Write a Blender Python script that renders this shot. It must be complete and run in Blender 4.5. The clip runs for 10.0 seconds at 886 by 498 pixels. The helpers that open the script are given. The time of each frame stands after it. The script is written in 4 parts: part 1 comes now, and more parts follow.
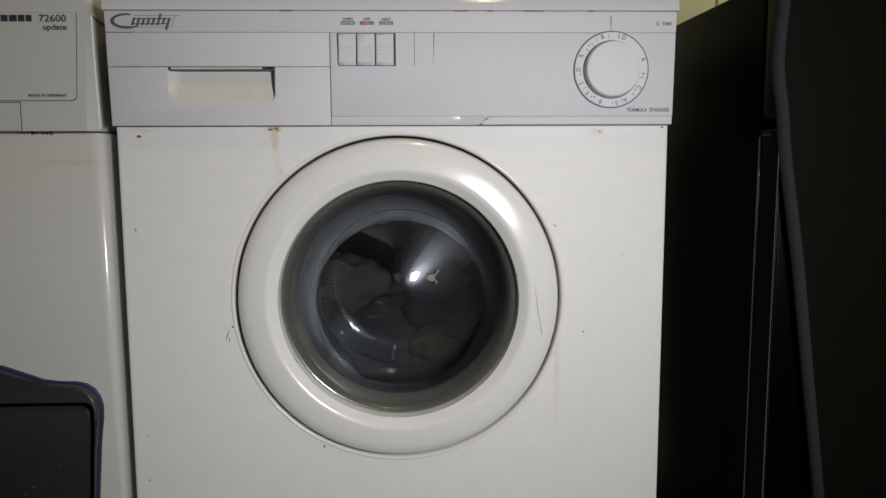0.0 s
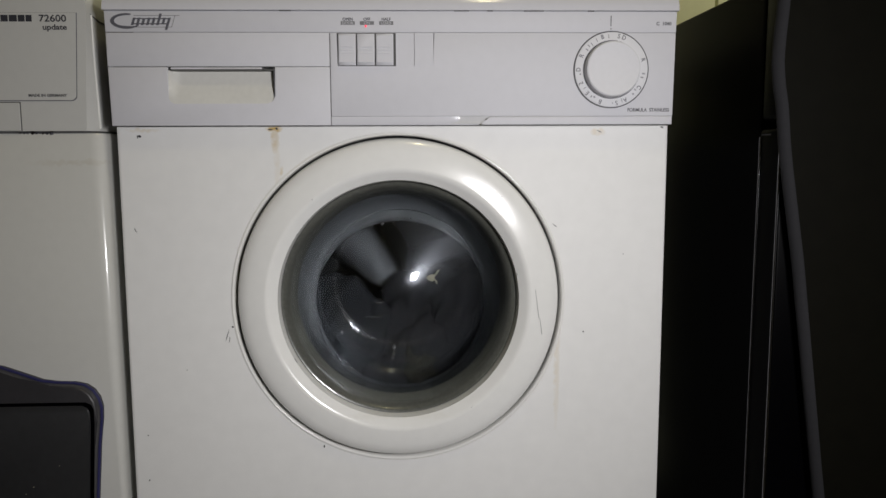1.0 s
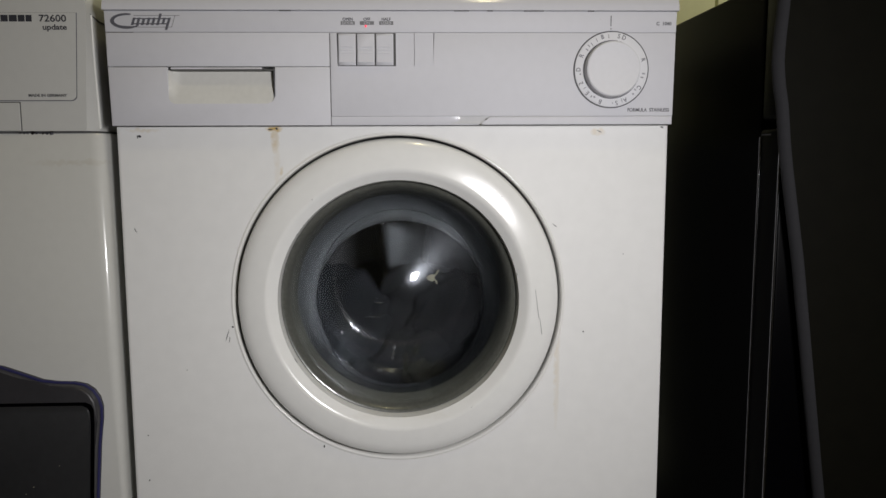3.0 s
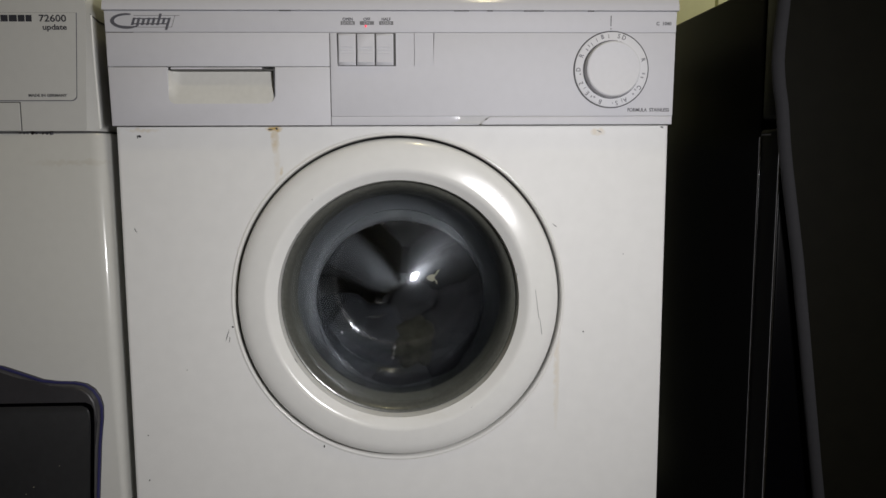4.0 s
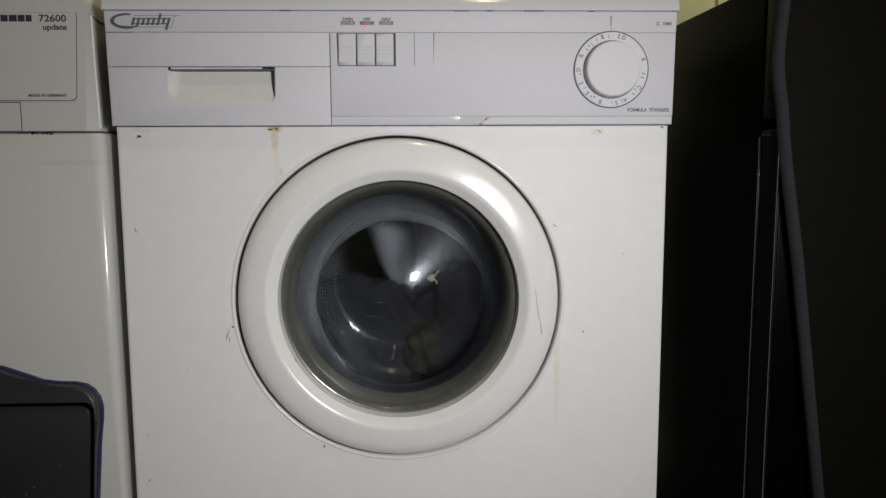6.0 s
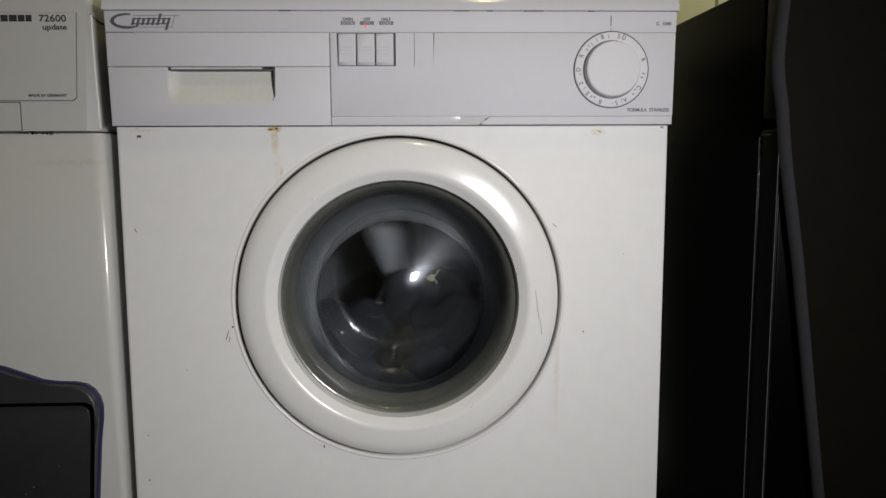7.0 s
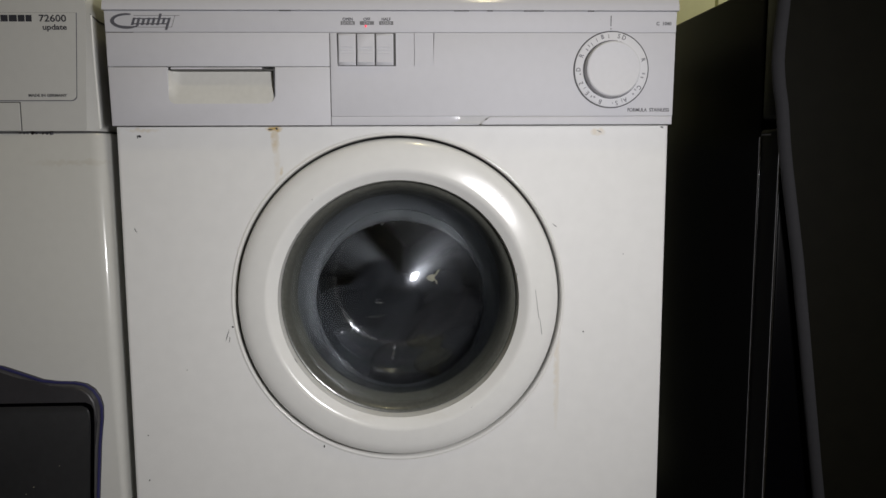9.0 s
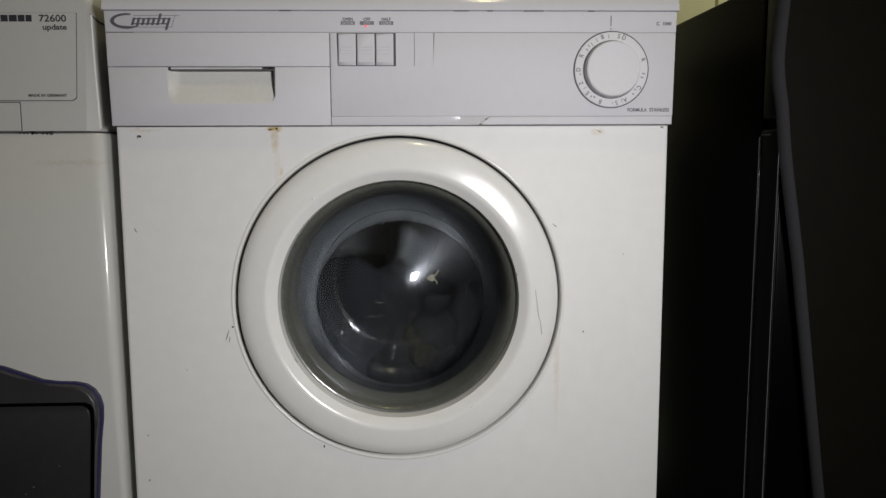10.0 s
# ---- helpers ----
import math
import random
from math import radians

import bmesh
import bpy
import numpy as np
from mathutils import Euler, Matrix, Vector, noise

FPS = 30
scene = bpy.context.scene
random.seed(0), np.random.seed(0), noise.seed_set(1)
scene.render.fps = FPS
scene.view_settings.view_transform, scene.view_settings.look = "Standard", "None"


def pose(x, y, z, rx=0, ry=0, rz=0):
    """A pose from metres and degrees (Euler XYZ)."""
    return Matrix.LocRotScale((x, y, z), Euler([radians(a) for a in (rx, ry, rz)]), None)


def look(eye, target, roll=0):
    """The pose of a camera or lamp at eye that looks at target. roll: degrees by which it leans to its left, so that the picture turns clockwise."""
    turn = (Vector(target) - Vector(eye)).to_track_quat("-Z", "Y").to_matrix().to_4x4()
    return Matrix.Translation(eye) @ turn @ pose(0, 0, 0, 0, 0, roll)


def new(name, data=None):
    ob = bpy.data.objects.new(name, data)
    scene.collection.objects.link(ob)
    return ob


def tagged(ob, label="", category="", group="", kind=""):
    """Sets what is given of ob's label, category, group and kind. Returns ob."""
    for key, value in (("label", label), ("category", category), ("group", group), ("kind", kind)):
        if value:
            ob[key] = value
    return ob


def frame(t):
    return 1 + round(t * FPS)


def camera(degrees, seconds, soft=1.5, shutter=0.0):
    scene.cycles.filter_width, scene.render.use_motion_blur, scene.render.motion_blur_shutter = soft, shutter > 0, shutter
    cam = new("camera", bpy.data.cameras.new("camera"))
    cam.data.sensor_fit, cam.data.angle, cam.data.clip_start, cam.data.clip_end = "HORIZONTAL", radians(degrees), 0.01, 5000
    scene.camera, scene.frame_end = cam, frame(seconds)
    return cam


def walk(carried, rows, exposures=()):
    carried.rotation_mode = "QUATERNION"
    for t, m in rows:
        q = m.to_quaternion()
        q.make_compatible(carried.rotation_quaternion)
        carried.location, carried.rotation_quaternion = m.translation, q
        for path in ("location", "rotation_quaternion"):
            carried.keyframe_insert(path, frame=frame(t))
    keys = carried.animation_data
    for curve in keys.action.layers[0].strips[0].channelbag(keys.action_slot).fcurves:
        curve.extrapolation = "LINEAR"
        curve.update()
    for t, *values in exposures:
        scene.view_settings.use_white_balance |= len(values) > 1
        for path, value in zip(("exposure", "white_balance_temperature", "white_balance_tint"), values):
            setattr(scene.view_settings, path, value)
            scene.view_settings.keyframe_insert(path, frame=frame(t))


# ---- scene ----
# ---- the camera: it stands still before the machine ----
cam = camera(58.95, 10.0, soft=1.5, shutter=0.9)
EYE = Vector((0.020, -0.860, 0.670))
AIM = EYE + Vector((0.03550, 0.99176, -0.12308))
VIEW = look(EYE, AIM, -0.25)
walk(cam, [(0.0, VIEW), (10.0, VIEW)], exposures=[(0.0, 0.0), (10.0, 0.0)])

# ---- light: a small lamp held beside the camera, a yellow ceiling bulb, and an unseen fill lamp added to brighten the wall behind ----
world = bpy.data.worlds.new("dark_room")
world.use_nodes = True
world.node_tree.nodes["Background"].inputs[0].default_value = (0.5, 0.5, 0.55, 1)
world.node_tree.nodes["Background"].inputs[1].default_value = 0.02
scene.world = world


def lamp(name, kind, eye, target, power, size, color):
    data = bpy.data.lights.new(name, kind)
    data.energy, data.color = power, color
    if kind == "AREA":
        data.shape, data.size, data.spread = "DISK", size, radians(125)
    else:
        data.shadow_soft_size = size
    ob = new(name, data)
    ob.matrix_world = look(eye, target)
    return ob


lamp("work_lamp", "AREA", (0.335, -0.870, 0.728), (-0.06, 0.0, 0.50), 3.22, 0.178, (1.0, 0.98, 0.985))
lamp("ceiling_bulb", "POINT", (0.22, -0.60, 2.10), (0.22, 0, 0), 7.0, 0.03, (1.0, 0.86, 0.45))
lamp("wall_fill_lamp", "POINT", (0.80, 0.20, 1.40), (0.22, 0, 0), 7.0, 0.04, (1.0, 0.95, 0.70))


# ---- materials ----
def material(name, color, rough=0.5, metal=0.0, vary=0.06, scale=30.0, bump=0.0, bump_scale=200.0, coat=0.0, rough_vary=0.08, spec=0.5):
    """A plain surface with two scales of colour variation, uneven gloss and fine relief."""
    m = bpy.data.materials.new(name)
    m.use_nodes = True
    t, b = m.node_tree, m.node_tree.nodes["Principled BSDF"]
    b.inputs["Metallic"].default_value = metal
    b.inputs["Coat Weight"].default_value = coat
    b.inputs["Specular IOR Level"].default_value = spec
    b.inputs["Coat Roughness"].default_value = 0.08
    co = t.nodes.new("ShaderNodeTexCoord")
    big, small = t.nodes.new("ShaderNodeTexNoise"), t.nodes.new("ShaderNodeTexNoise")
    big.inputs["Scale"].default_value, big.inputs["Detail"].default_value = scale * 0.25, 4
    small.inputs["Scale"].default_value, small.inputs["Detail"].default_value = scale * 6, 5
    for n in (big, small):
        t.links.new(co.outputs["Object"], n.inputs["Vector"])
    add = t.nodes.new("ShaderNodeMath")
    add.operation = "ADD"
    t.links.new(big.outputs["Fac"], add.inputs[0])
    t.links.new(small.outputs["Fac"], add.inputs[1])
    ramp = t.nodes.new("ShaderNodeMapRange")
    ramp.inputs["From Min"].default_value, ramp.inputs["From Max"].default_value = 0.6, 1.4
    ramp.inputs["To Min"].default_value, ramp.inputs["To Max"].default_value = 1 - vary, 1 + vary
    t.links.new(add.outputs[0], ramp.inputs["Value"])
    mul = t.nodes.new("ShaderNodeVectorMath")
    mul.operation = "SCALE"
    mul.inputs[0].default_value = color
    t.links.new(ramp.outputs[0], mul.inputs["Scale"])
    t.links.new(mul.outputs[0], b.inputs["Base Color"])
    rr = t.nodes.new("ShaderNodeMapRange")
    rr.inputs["From Min"].default_value, rr.inputs["From Max"].default_value = 0.3, 0.7
    rr.inputs["To Min"].default_value = max(0.02, rough * (1 - rough_vary))
    rr.inputs["To Max"].default_value = min(1, rough * (1 + rough_vary))
    t.links.new(big.outputs["Fac"], rr.inputs["Value"])
    t.links.new(rr.outputs[0], b.inputs["Roughness"])
    if bump:
        nb, bp = t.nodes.new("ShaderNodeTexNoise"), t.nodes.new("ShaderNodeBump")
        nb.inputs["Scale"].default_value, nb.inputs["Detail"].default_value = bump_scale, 3
        bp.inputs["Strength"].default_value, bp.inputs["Distance"].default_value = bump, 0.001
        t.links.new(co.outputs["Object"], nb.inputs["Vector"])
        t.links.new(nb.outputs["Fac"], bp.inputs["Height"])
        t.links.new(bp.outputs[0], b.inputs["Normal"])
    return m


def stain_and_shade(m, spots, color):
    """Rust, dirt or painted shade on a surface: each spot is a middle (x, z), a half width, a half height and a
    strength, in the thing's space.
    """
    t, b = m.node_tree, m.node_tree.nodes["Principled BSDF"]
    co = t.nodes.new("ShaderNodeTexCoord")
    sep = t.nodes.new("ShaderNodeSeparateXYZ")
    n = t.nodes.new("ShaderNodeTexNoise")
    n.inputs["Scale"].default_value, n.inputs["Detail"].default_value = 160, 4
    warp = t.nodes.new("ShaderNodeVectorMath")
    warp.operation = "MULTIPLY_ADD"
    t.links.new(co.outputs["Object"], n.inputs["Vector"])
    t.links.new(n.outputs["Color"], warp.inputs[0])
    warp.inputs[1].default_value = (0.006, 0, 0.010)
    t.links.new(co.outputs["Object"], warp.inputs[2])
    t.links.new(warp.outputs[0], sep.inputs[0])

    def calc(op, a, c):
        k = t.nodes.new("ShaderNodeMath")
        k.operation = op
        for i, v in enumerate((a, c)):
            if isinstance(v, float):
                k.inputs[i].default_value = v
            else:
                t.links.new(v, k.inputs[i])
        return k.outputs[0]

    total = None
    for x, z, w, h, s in spots:
        dx = calc("DIVIDE", calc("SUBTRACT", sep.outputs[0], x + 0.003), w)
        dz = calc("DIVIDE", calc("SUBTRACT", sep.outputs[2], z + 0.005), h)
        d = calc("ADD", calc("MULTIPLY", dx, dx), calc("MULTIPLY", dz, dz))
        one = calc("MULTIPLY", calc("MAXIMUM", calc("SUBTRACT", 1.0, d), 0.0), s)
        total = one if total is None else calc("MAXIMUM", total, one)
    total = calc("MULTIPLY", total, calc("MULTIPLY", n.outputs["Fac"], 1.7))
    mix = t.nodes.new("ShaderNodeMix")
    mix.data_type = "RGBA"
    src = b.inputs["Base Color"].links[0].from_socket
    t.links.new(total, mix.inputs["Factor"])
    t.links.new(src, mix.inputs["A"])
    mix.inputs["B"].default_value = (*color, 1)
    t.links.new(mix.outputs["Result"], b.inputs["Base Color"])
    return m


def glass_material(name, tint, wet=0.05):
    """Clear glass with a thin wet and limy film over it."""
    m = bpy.data.materials.new(name)
    m.use_nodes = True
    t = m.node_tree
    t.nodes.remove(t.nodes["Principled BSDF"])
    g, f, mix = t.nodes.new("ShaderNodeBsdfGlass"), t.nodes.new("ShaderNodeBsdfGlossy"), t.nodes.new("ShaderNodeMixShader")
    g.inputs["Color"].default_value = (*tint, 1)
    g.inputs["Roughness"].default_value, g.inputs["IOR"].default_value = 0.012, 1.36
    f.inputs["Color"].default_value, f.inputs["Roughness"].default_value = (0.85, 0.9, 1.0, 1), 0.19
    n, r = t.nodes.new("ShaderNodeTexNoise"), t.nodes.new("ShaderNodeMapRange")
    n.inputs["Scale"].default_value, n.inputs["Detail"].default_value = 35, 5
    r.inputs["From Min"].default_value, r.inputs["From Max"].default_value = 0.3, 0.7
    r.inputs["To Min"].default_value, r.inputs["To Max"].default_value = wet * 0.6, wet * 1.4
    t.links.new(n.outputs["Fac"], r.inputs["Value"])
    t.links.new(r.outputs[0], mix.inputs[0])
    t.links.new(g.outputs[0], mix.inputs[1])
    t.links.new(f.outputs[0], mix.inputs[2])
    t.links.new(mix.outputs[0], t.nodes["Material Output"].inputs[0])
    return m


RUST = (0.50, 0.34, 0.08)
ENAMEL = stain_and_shade(material("white_enamel", (0.745, 0.745, 0.74), 0.5, vary=0.04, scale=9, bump=0.02, bump_scale=90, spec=0.35),
               [(-0.1308, 0.695, 0.010, 0.004, 1.0), (-0.1300, 0.685, 0.005, 0.020, 0.48), (-0.1285, 0.655, 0.004, 0.05, 0.15), (-0.1240, 0.650, 0.0025, 0.006, 0.4),
                (0.2208, 0.691, 0.009, 0.005, 0.4), (0.1790, 0.43, 0.004, 0.08, 0.24), (-0.2700, 0.694, 0.02, 0.003, 0.3)], RUST)
DOOR_WHITE = stain_and_shade(material("door_white", (0.745, 0.745, 0.73), 0.2, vary=0.03, scale=14, bump=0.02, bump_scale=70, coat=0.4),
                   [(0.0, -0.13, 0.07, 0.005, 0.12)], (0.45, 0.38, 0.2))
RIM_GLOSS = material("rim_enamel", (0.75, 0.745, 0.725), 0.14, vary=0.025, scale=12, coat=0.3)
PANEL_GLOSS = material("panel_rolled_plastic", (0.61, 0.61, 0.65), 0.08, vary=0.025, scale=16)
PANEL_WHITE = material("panel_plastic", (0.61, 0.61, 0.65), 0.55, vary=0.025, scale=16, bump=0.03, bump_scale=900, spec=0.2)
RECESS_CREAM = material("drawer_cream", (0.62, 0.615, 0.585), 0.45, vary=0.05, scale=30)
KNOB_WHITE = material("knob_plastic", (0.66, 0.66, 0.69), 0.55, vary=0.03, scale=30, spec=0.2)
SEAM = material("seam_shadow_gap", (0.09, 0.09, 0.09), 0.8)
FAINT = material("faint_grey", (0.55, 0.55, 0.56), 0.8)
INK = material("printed_ink", (0.035, 0.035, 0.045), 0.5)
INK_SHADE_GREY = material("print_and_shade_grey", (0.10, 0.10, 0.12), 0.5)
FAINT_INK = material("worn_print", (0.27, 0.27, 0.29), 0.5)
GREY_LABEL = material("grey_label", (0.17, 0.17, 0.18), 0.5)
LEFT_WHITE = stain_and_shade(material("old_white_enamel", (0.58, 0.58, 0.557), 0.26, vary=0.03, scale=14, bump=0.02, bump_scale=90, coat=0.5),
                   [(-0.348, 0.66, 0.05, 0.004, 0.25)], (0.4, 0.34, 0.24))
LEFT_PANEL = material("old_white_plastic", (0.54, 0.54, 0.525), 0.38, vary=0.03, scale=16, bump=0.03, bump_scale=800)
DARK_DOOR = material("charcoal_plastic", (0.032, 0.031, 0.035), 0.42, vary=0.15, scale=30, bump=0.05, bump_scale=500)
DARK_PANE = material("smoked_pane", (0.021, 0.0215, 0.0235), 0.32, vary=0.2, scale=20)
BLUE_TRIM = material("blue_plastic_edge", (0.022, 0.022, 0.085), 0.3)
BLACK_GLOSS = material("black_enamel", (0.004, 0.004, 0.005), 0.10, vary=0.2, scale=12, spec=0.6)
EDGE_GLINT = material("edge_glint_metal", (0.20, 0.20, 0.22), 0.15, 1.0, vary=0.1, scale=20)
BLACK_MATT = material("black_side_paint", (0.0008, 0.0008, 0.0012), 0.35, vary=0.2, scale=12, spec=0.03)
BLACK_BOARD = material("black_board", (0.0042, 0.0040, 0.0027), 0.6, vary=0.2, scale=10, spec=0.05)
GREY_EDGE = material("grey_edging", (0.024, 0.024, 0.027), 0.8, vary=0.1, spec=0.1)
# dark spots paint shade into the rubber low down and at the sides
RUBBER = stain_and_shade(material("grey_rubber_shaded", (0.056, 0.0595, 0.0635), 0.5, vary=0.15, scale=25, bump=0.1, bump_scale=120, spec=0.3),
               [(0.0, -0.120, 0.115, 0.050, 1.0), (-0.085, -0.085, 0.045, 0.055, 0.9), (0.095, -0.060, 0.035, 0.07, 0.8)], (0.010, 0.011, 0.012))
RIM_OLIVE = material("dull_rim", (0.082, 0.085, 0.076), 0.3, vary=0.35, scale=45, coat=0.8)
# near-black colours, far below real steel, put the drum's darkness into the metal
DRUM_DARK = material("drum_steel_darkened", (0.0175, 0.0188, 0.0225), 0.5, 0.0, vary=0.15, scale=40)
RIDGE_DARK = material("ridge_steel_darkened", (0.0190, 0.0202, 0.0220), 0.40, 1.0, vary=0.12, scale=40)
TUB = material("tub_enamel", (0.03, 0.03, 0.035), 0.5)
GLASS = glass_material("porthole_glass", (0.94, 0.955, 0.965), 0.011)
WATER = glass_material("water_drop", (1, 1, 1), 0.02)
LINT = material("yellow_lint", (0.27, 0.27, 0.21), 0.9, vary=0.2, scale=300)
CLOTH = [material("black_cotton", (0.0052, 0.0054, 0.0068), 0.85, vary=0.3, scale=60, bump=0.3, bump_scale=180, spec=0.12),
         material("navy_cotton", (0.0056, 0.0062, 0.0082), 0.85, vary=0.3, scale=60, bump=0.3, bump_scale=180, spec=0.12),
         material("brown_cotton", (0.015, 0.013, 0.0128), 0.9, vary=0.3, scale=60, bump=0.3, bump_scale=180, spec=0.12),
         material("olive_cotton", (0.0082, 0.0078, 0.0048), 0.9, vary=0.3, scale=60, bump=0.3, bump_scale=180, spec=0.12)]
YELLOW_WALL = material("yellow_wall_paint", (0.78, 0.79, 0.56), 0.55, vary=0.06, scale=10, bump=0.1, bump_scale=40)
ROOM_WALL = material("dull_plaster", (0.26, 0.25, 0.225), 0.8, vary=0.08, scale=6, bump=0.2, bump_scale=80)
CONCRETE = material("concrete_floor", (0.16, 0.153, 0.145), 0.75, vary=0.2, scale=8, bump=0.3, bump_scale=60)
RED_GLOW = bpy.data.materials.new("red_pilot_light")
RED_GLOW.use_nodes = True
RED_GLOW.node_tree.nodes["Principled BSDF"].inputs["Base Color"].default_value = (0.8, 0.05, 0.08, 1)
RED_GLOW.node_tree.nodes["Principled BSDF"].inputs["Emission Color"].default_value = (1.0, 0.10, 0.16, 1)
RED_GLOW.node_tree.nodes["Principled BSDF"].inputs["Emission Strength"].default_value = 0.9


# ---- mesh tools ----
def part(name, bm, mat, parent=None, label="", smooth=False):
    me = bpy.data.meshes.new(name)
    bmesh.ops.recalc_face_normals(bm, faces=bm.faces)
    if smooth:
        for f in bm.faces:
            f.smooth = True
    bm.to_mesh(me)
    bm.free()
    me.materials.append(mat)
    if smooth:
        me.set_sharp_from_angle(angle=radians(40))
    ob = new(name, me)
    ob.parent = parent
    if label:
        tagged(ob, label)
    return ob


def thing(name, label, category, at=(0, 0, 0), group="", kind=""):
    ob = new(name)
    ob.location = at
    return tagged(ob, label, category, group, kind)


def block(x0, x1, y0, y1, z0, z1, bevel=0.0, seg=2, bm=None):
    b = bmesh.new()
    bmesh.ops.create_cube(b, size=1)
    for v in b.verts:
        v.co = Vector(((x0 + x1) / 2 + v.co.x * (x1 - x0), (y0 + y1) / 2 + v.co.y * (y1 - y0), (z0 + z1) / 2 + v.co.z * (z1 - z0)))
    if bevel:
        bmesh.ops.bevel(b, geom=list(b.edges), offset=bevel, segments=seg, profile=0.5, affect="EDGES")
    return b if bm is None else join(bm, b)


def join(a, b):
    """Adds the mesh b to a."""
    made = {v: a.verts.new(v.co) for v in b.verts}
    for f in b.faces:
        a.faces.new([made[v] for v in f.verts])
    b.free()
    return a


def revolve(profile, n=128, cx=0.0, cz=0.0, close=False):
    """Turns a profile of (radius, y) round an axis along y."""
    b = bmesh.new()
    rings = []
    for r, y in profile:
        if r < 1e-6:
            rings.append([b.verts.new((cx, y, cz))])
        else:
            rings.append([b.verts.new((cx + r * math.sin(2 * math.pi * i / n), y, cz + r * math.cos(2 * math.pi * i / n))) for i in range(n)])
    pairs = list(zip(rings, rings[1:])) + ([(rings[-1], rings[0])] if close else [])
    for p, q in pairs:
        for i in range(n):
            j = (i + 1) % n
            if len(p) == 1 and len(q) == 1:
                continue
            if len(p) == 1:
                b.faces.new((p[0], q[j], q[i]))
            elif len(q) == 1:
                b.faces.new((p[i], p[j], q[0]))
            else:
                b.faces.new((p[i], p[j], q[j], q[i]))
    return b


def prism(outline, y0, y1, bevel=0.0, seg=2):
    """A plate: an outline in x and z, from y0 (front) to y1."""
    b = bmesh.new()
    front = [b.verts.new((x, y0, z)) for x, z in outline]
    back = [b.verts.new((x, y1, z)) for x, z in outline]
    n = len(outline)
    face = b.faces.new(front)
    b.faces.new(back[::-1])
    for i in range(n):
        b.faces.new((front[i], front[(i + 1) % n], back[(i + 1) % n], back[i]))
    if bevel:
        bmesh.ops.bevel(b, geom=list(face.edges), offset=bevel, segments=seg, profile=0.5, affect="EDGES")
    return b


def loft(sections):
    """A closed skin through outlines with equal counts of points; the ends are capped."""
    b = bmesh.new()
    rings = [[b.verts.new(p) for p in s] for s in sections]
    n = len(sections[0])
    for p, q in zip(rings, rings[1:]):
        for i in range(n):
            b.faces.new((p[i], p[(i + 1) % n], q[(i + 1) % n], q[i]))
    b.faces.new(rings[0][::-1])
    b.faces.new(rings[-1])
    return b


def tube(points, radius, n=8, closed=False):
    b = bmesh.new()
    pts = [Vector(p) for p in points]
    rings = []
    for i, p in enumerate(pts):
        a = pts[i - 1] if (i or closed) else p
        c = pts[(i + 1) % len(pts)] if (i < len(pts) - 1 or closed) else p
        d = (c - a).normalized()
        side = d.orthogonal().normalized() if abs(d.y) > 0.9 else d.cross(Vector((0, 1, 0))).normalized()
        up = d.cross(side).normalized()
        rings.append([b.verts.new(p + radius * (math.cos(2 * math.pi * k / n) * side + math.sin(2 * math.pi * k / n) * up)) for k in range(n)])
    for p, q in list(zip(rings, rings[1:])) + ([(rings[-1], rings[0])] if closed else []):
        for k in range(n):
            b.faces.new((p[k], p[(k + 1) % n], q[(k + 1) % n], q[k]))
    if not closed:
        b.faces.new(rings[0][::-1])
        b.faces.new(rings[-1])
    return b


def lettering(name, text, size, x, y, z, mat, parent, align="LEFT", wide=1.0, label="", bold=0.0):
    """Printed words on a front face, in the built-in font."""
    cu = bpy.data.curves.new(name, "FONT")
    cu.body, cu.size, cu.align_x, cu.extrude, cu.offset, cu.resolution_u = text, size, align, 0.00008, bold, 3
    tmp = new("tmp", cu)
    me = bpy.data.meshes.new_from_object(tmp.evaluated_get(bpy.context.evaluated_depsgraph_get()))
    bpy.data.objects.remove(tmp)
    for v in me.vertices:
        v.co = (v.co.x * wide, -v.co.z, v.co.y)
    me.materials.clear()
    me.materials.append(mat)
    ob = new(name, me)
    ob.location = (x, y, z)
    ob.parent = parent
    if label:
        tagged(ob, label)
    return ob


# ---- the room ----
def room():
    f = part("floor", block(-1.7, 1.7, -2.4, 0.74, -0.1, 0.0), CONCRETE)
    tagged(f, "bare grey concrete floor of a utility room", "floor", kind="structure")
    c = part("ceiling", block(-1.7, 1.7, -2.4, 0.74, 2.4, 2.5), ROOM_WALL)
    tagged(c, "dull plaster ceiling over the machines", "ceiling", kind="structure")
    for name, dims in (("wall_west", (-1.7, -1.6, -2.4, 0.64, 0, 2.4)), ("wall_east", (1.6, 1.7, -2.4, 0.64, 0, 2.4)),
                       ("wall_south", (-1.6, 1.6, -2.4, -2.3, 0, 2.4))):
        w = part(name, block(*dims), ROOM_WALL)
        tagged(w, "dull plaster wall of the utility room", "wall", kind="structure")
    w = part("wall_north", block(-1.7, 1.7, 0.64, 0.74, 0, 2.4), YELLOW_WALL)
    tagged(w, "pale yellow boarded wall behind the machines", "wall", kind="structure")
    mesh = None
    x = -1.594
    while x < 1.5:
        if mesh is None:
            p = part("wall_board", block(-0.0525, 0.0525, 0.628, 0.64, 0.0, 2.4, 0.003), YELLOW_WALL, w)
            mesh = p.data
        else:
            p = new("wall_board", mesh)
            p.parent = w
        p.location.x = x + 0.0545
        x += 0.109


# ---- the washing machine ----
CX, CZ = 0.0016, 0.5065          # middle of the porthole
SAG = 0.027                      # the loaded drum hangs this much lower
DZ = CZ - SAG                    # height of the drum axis


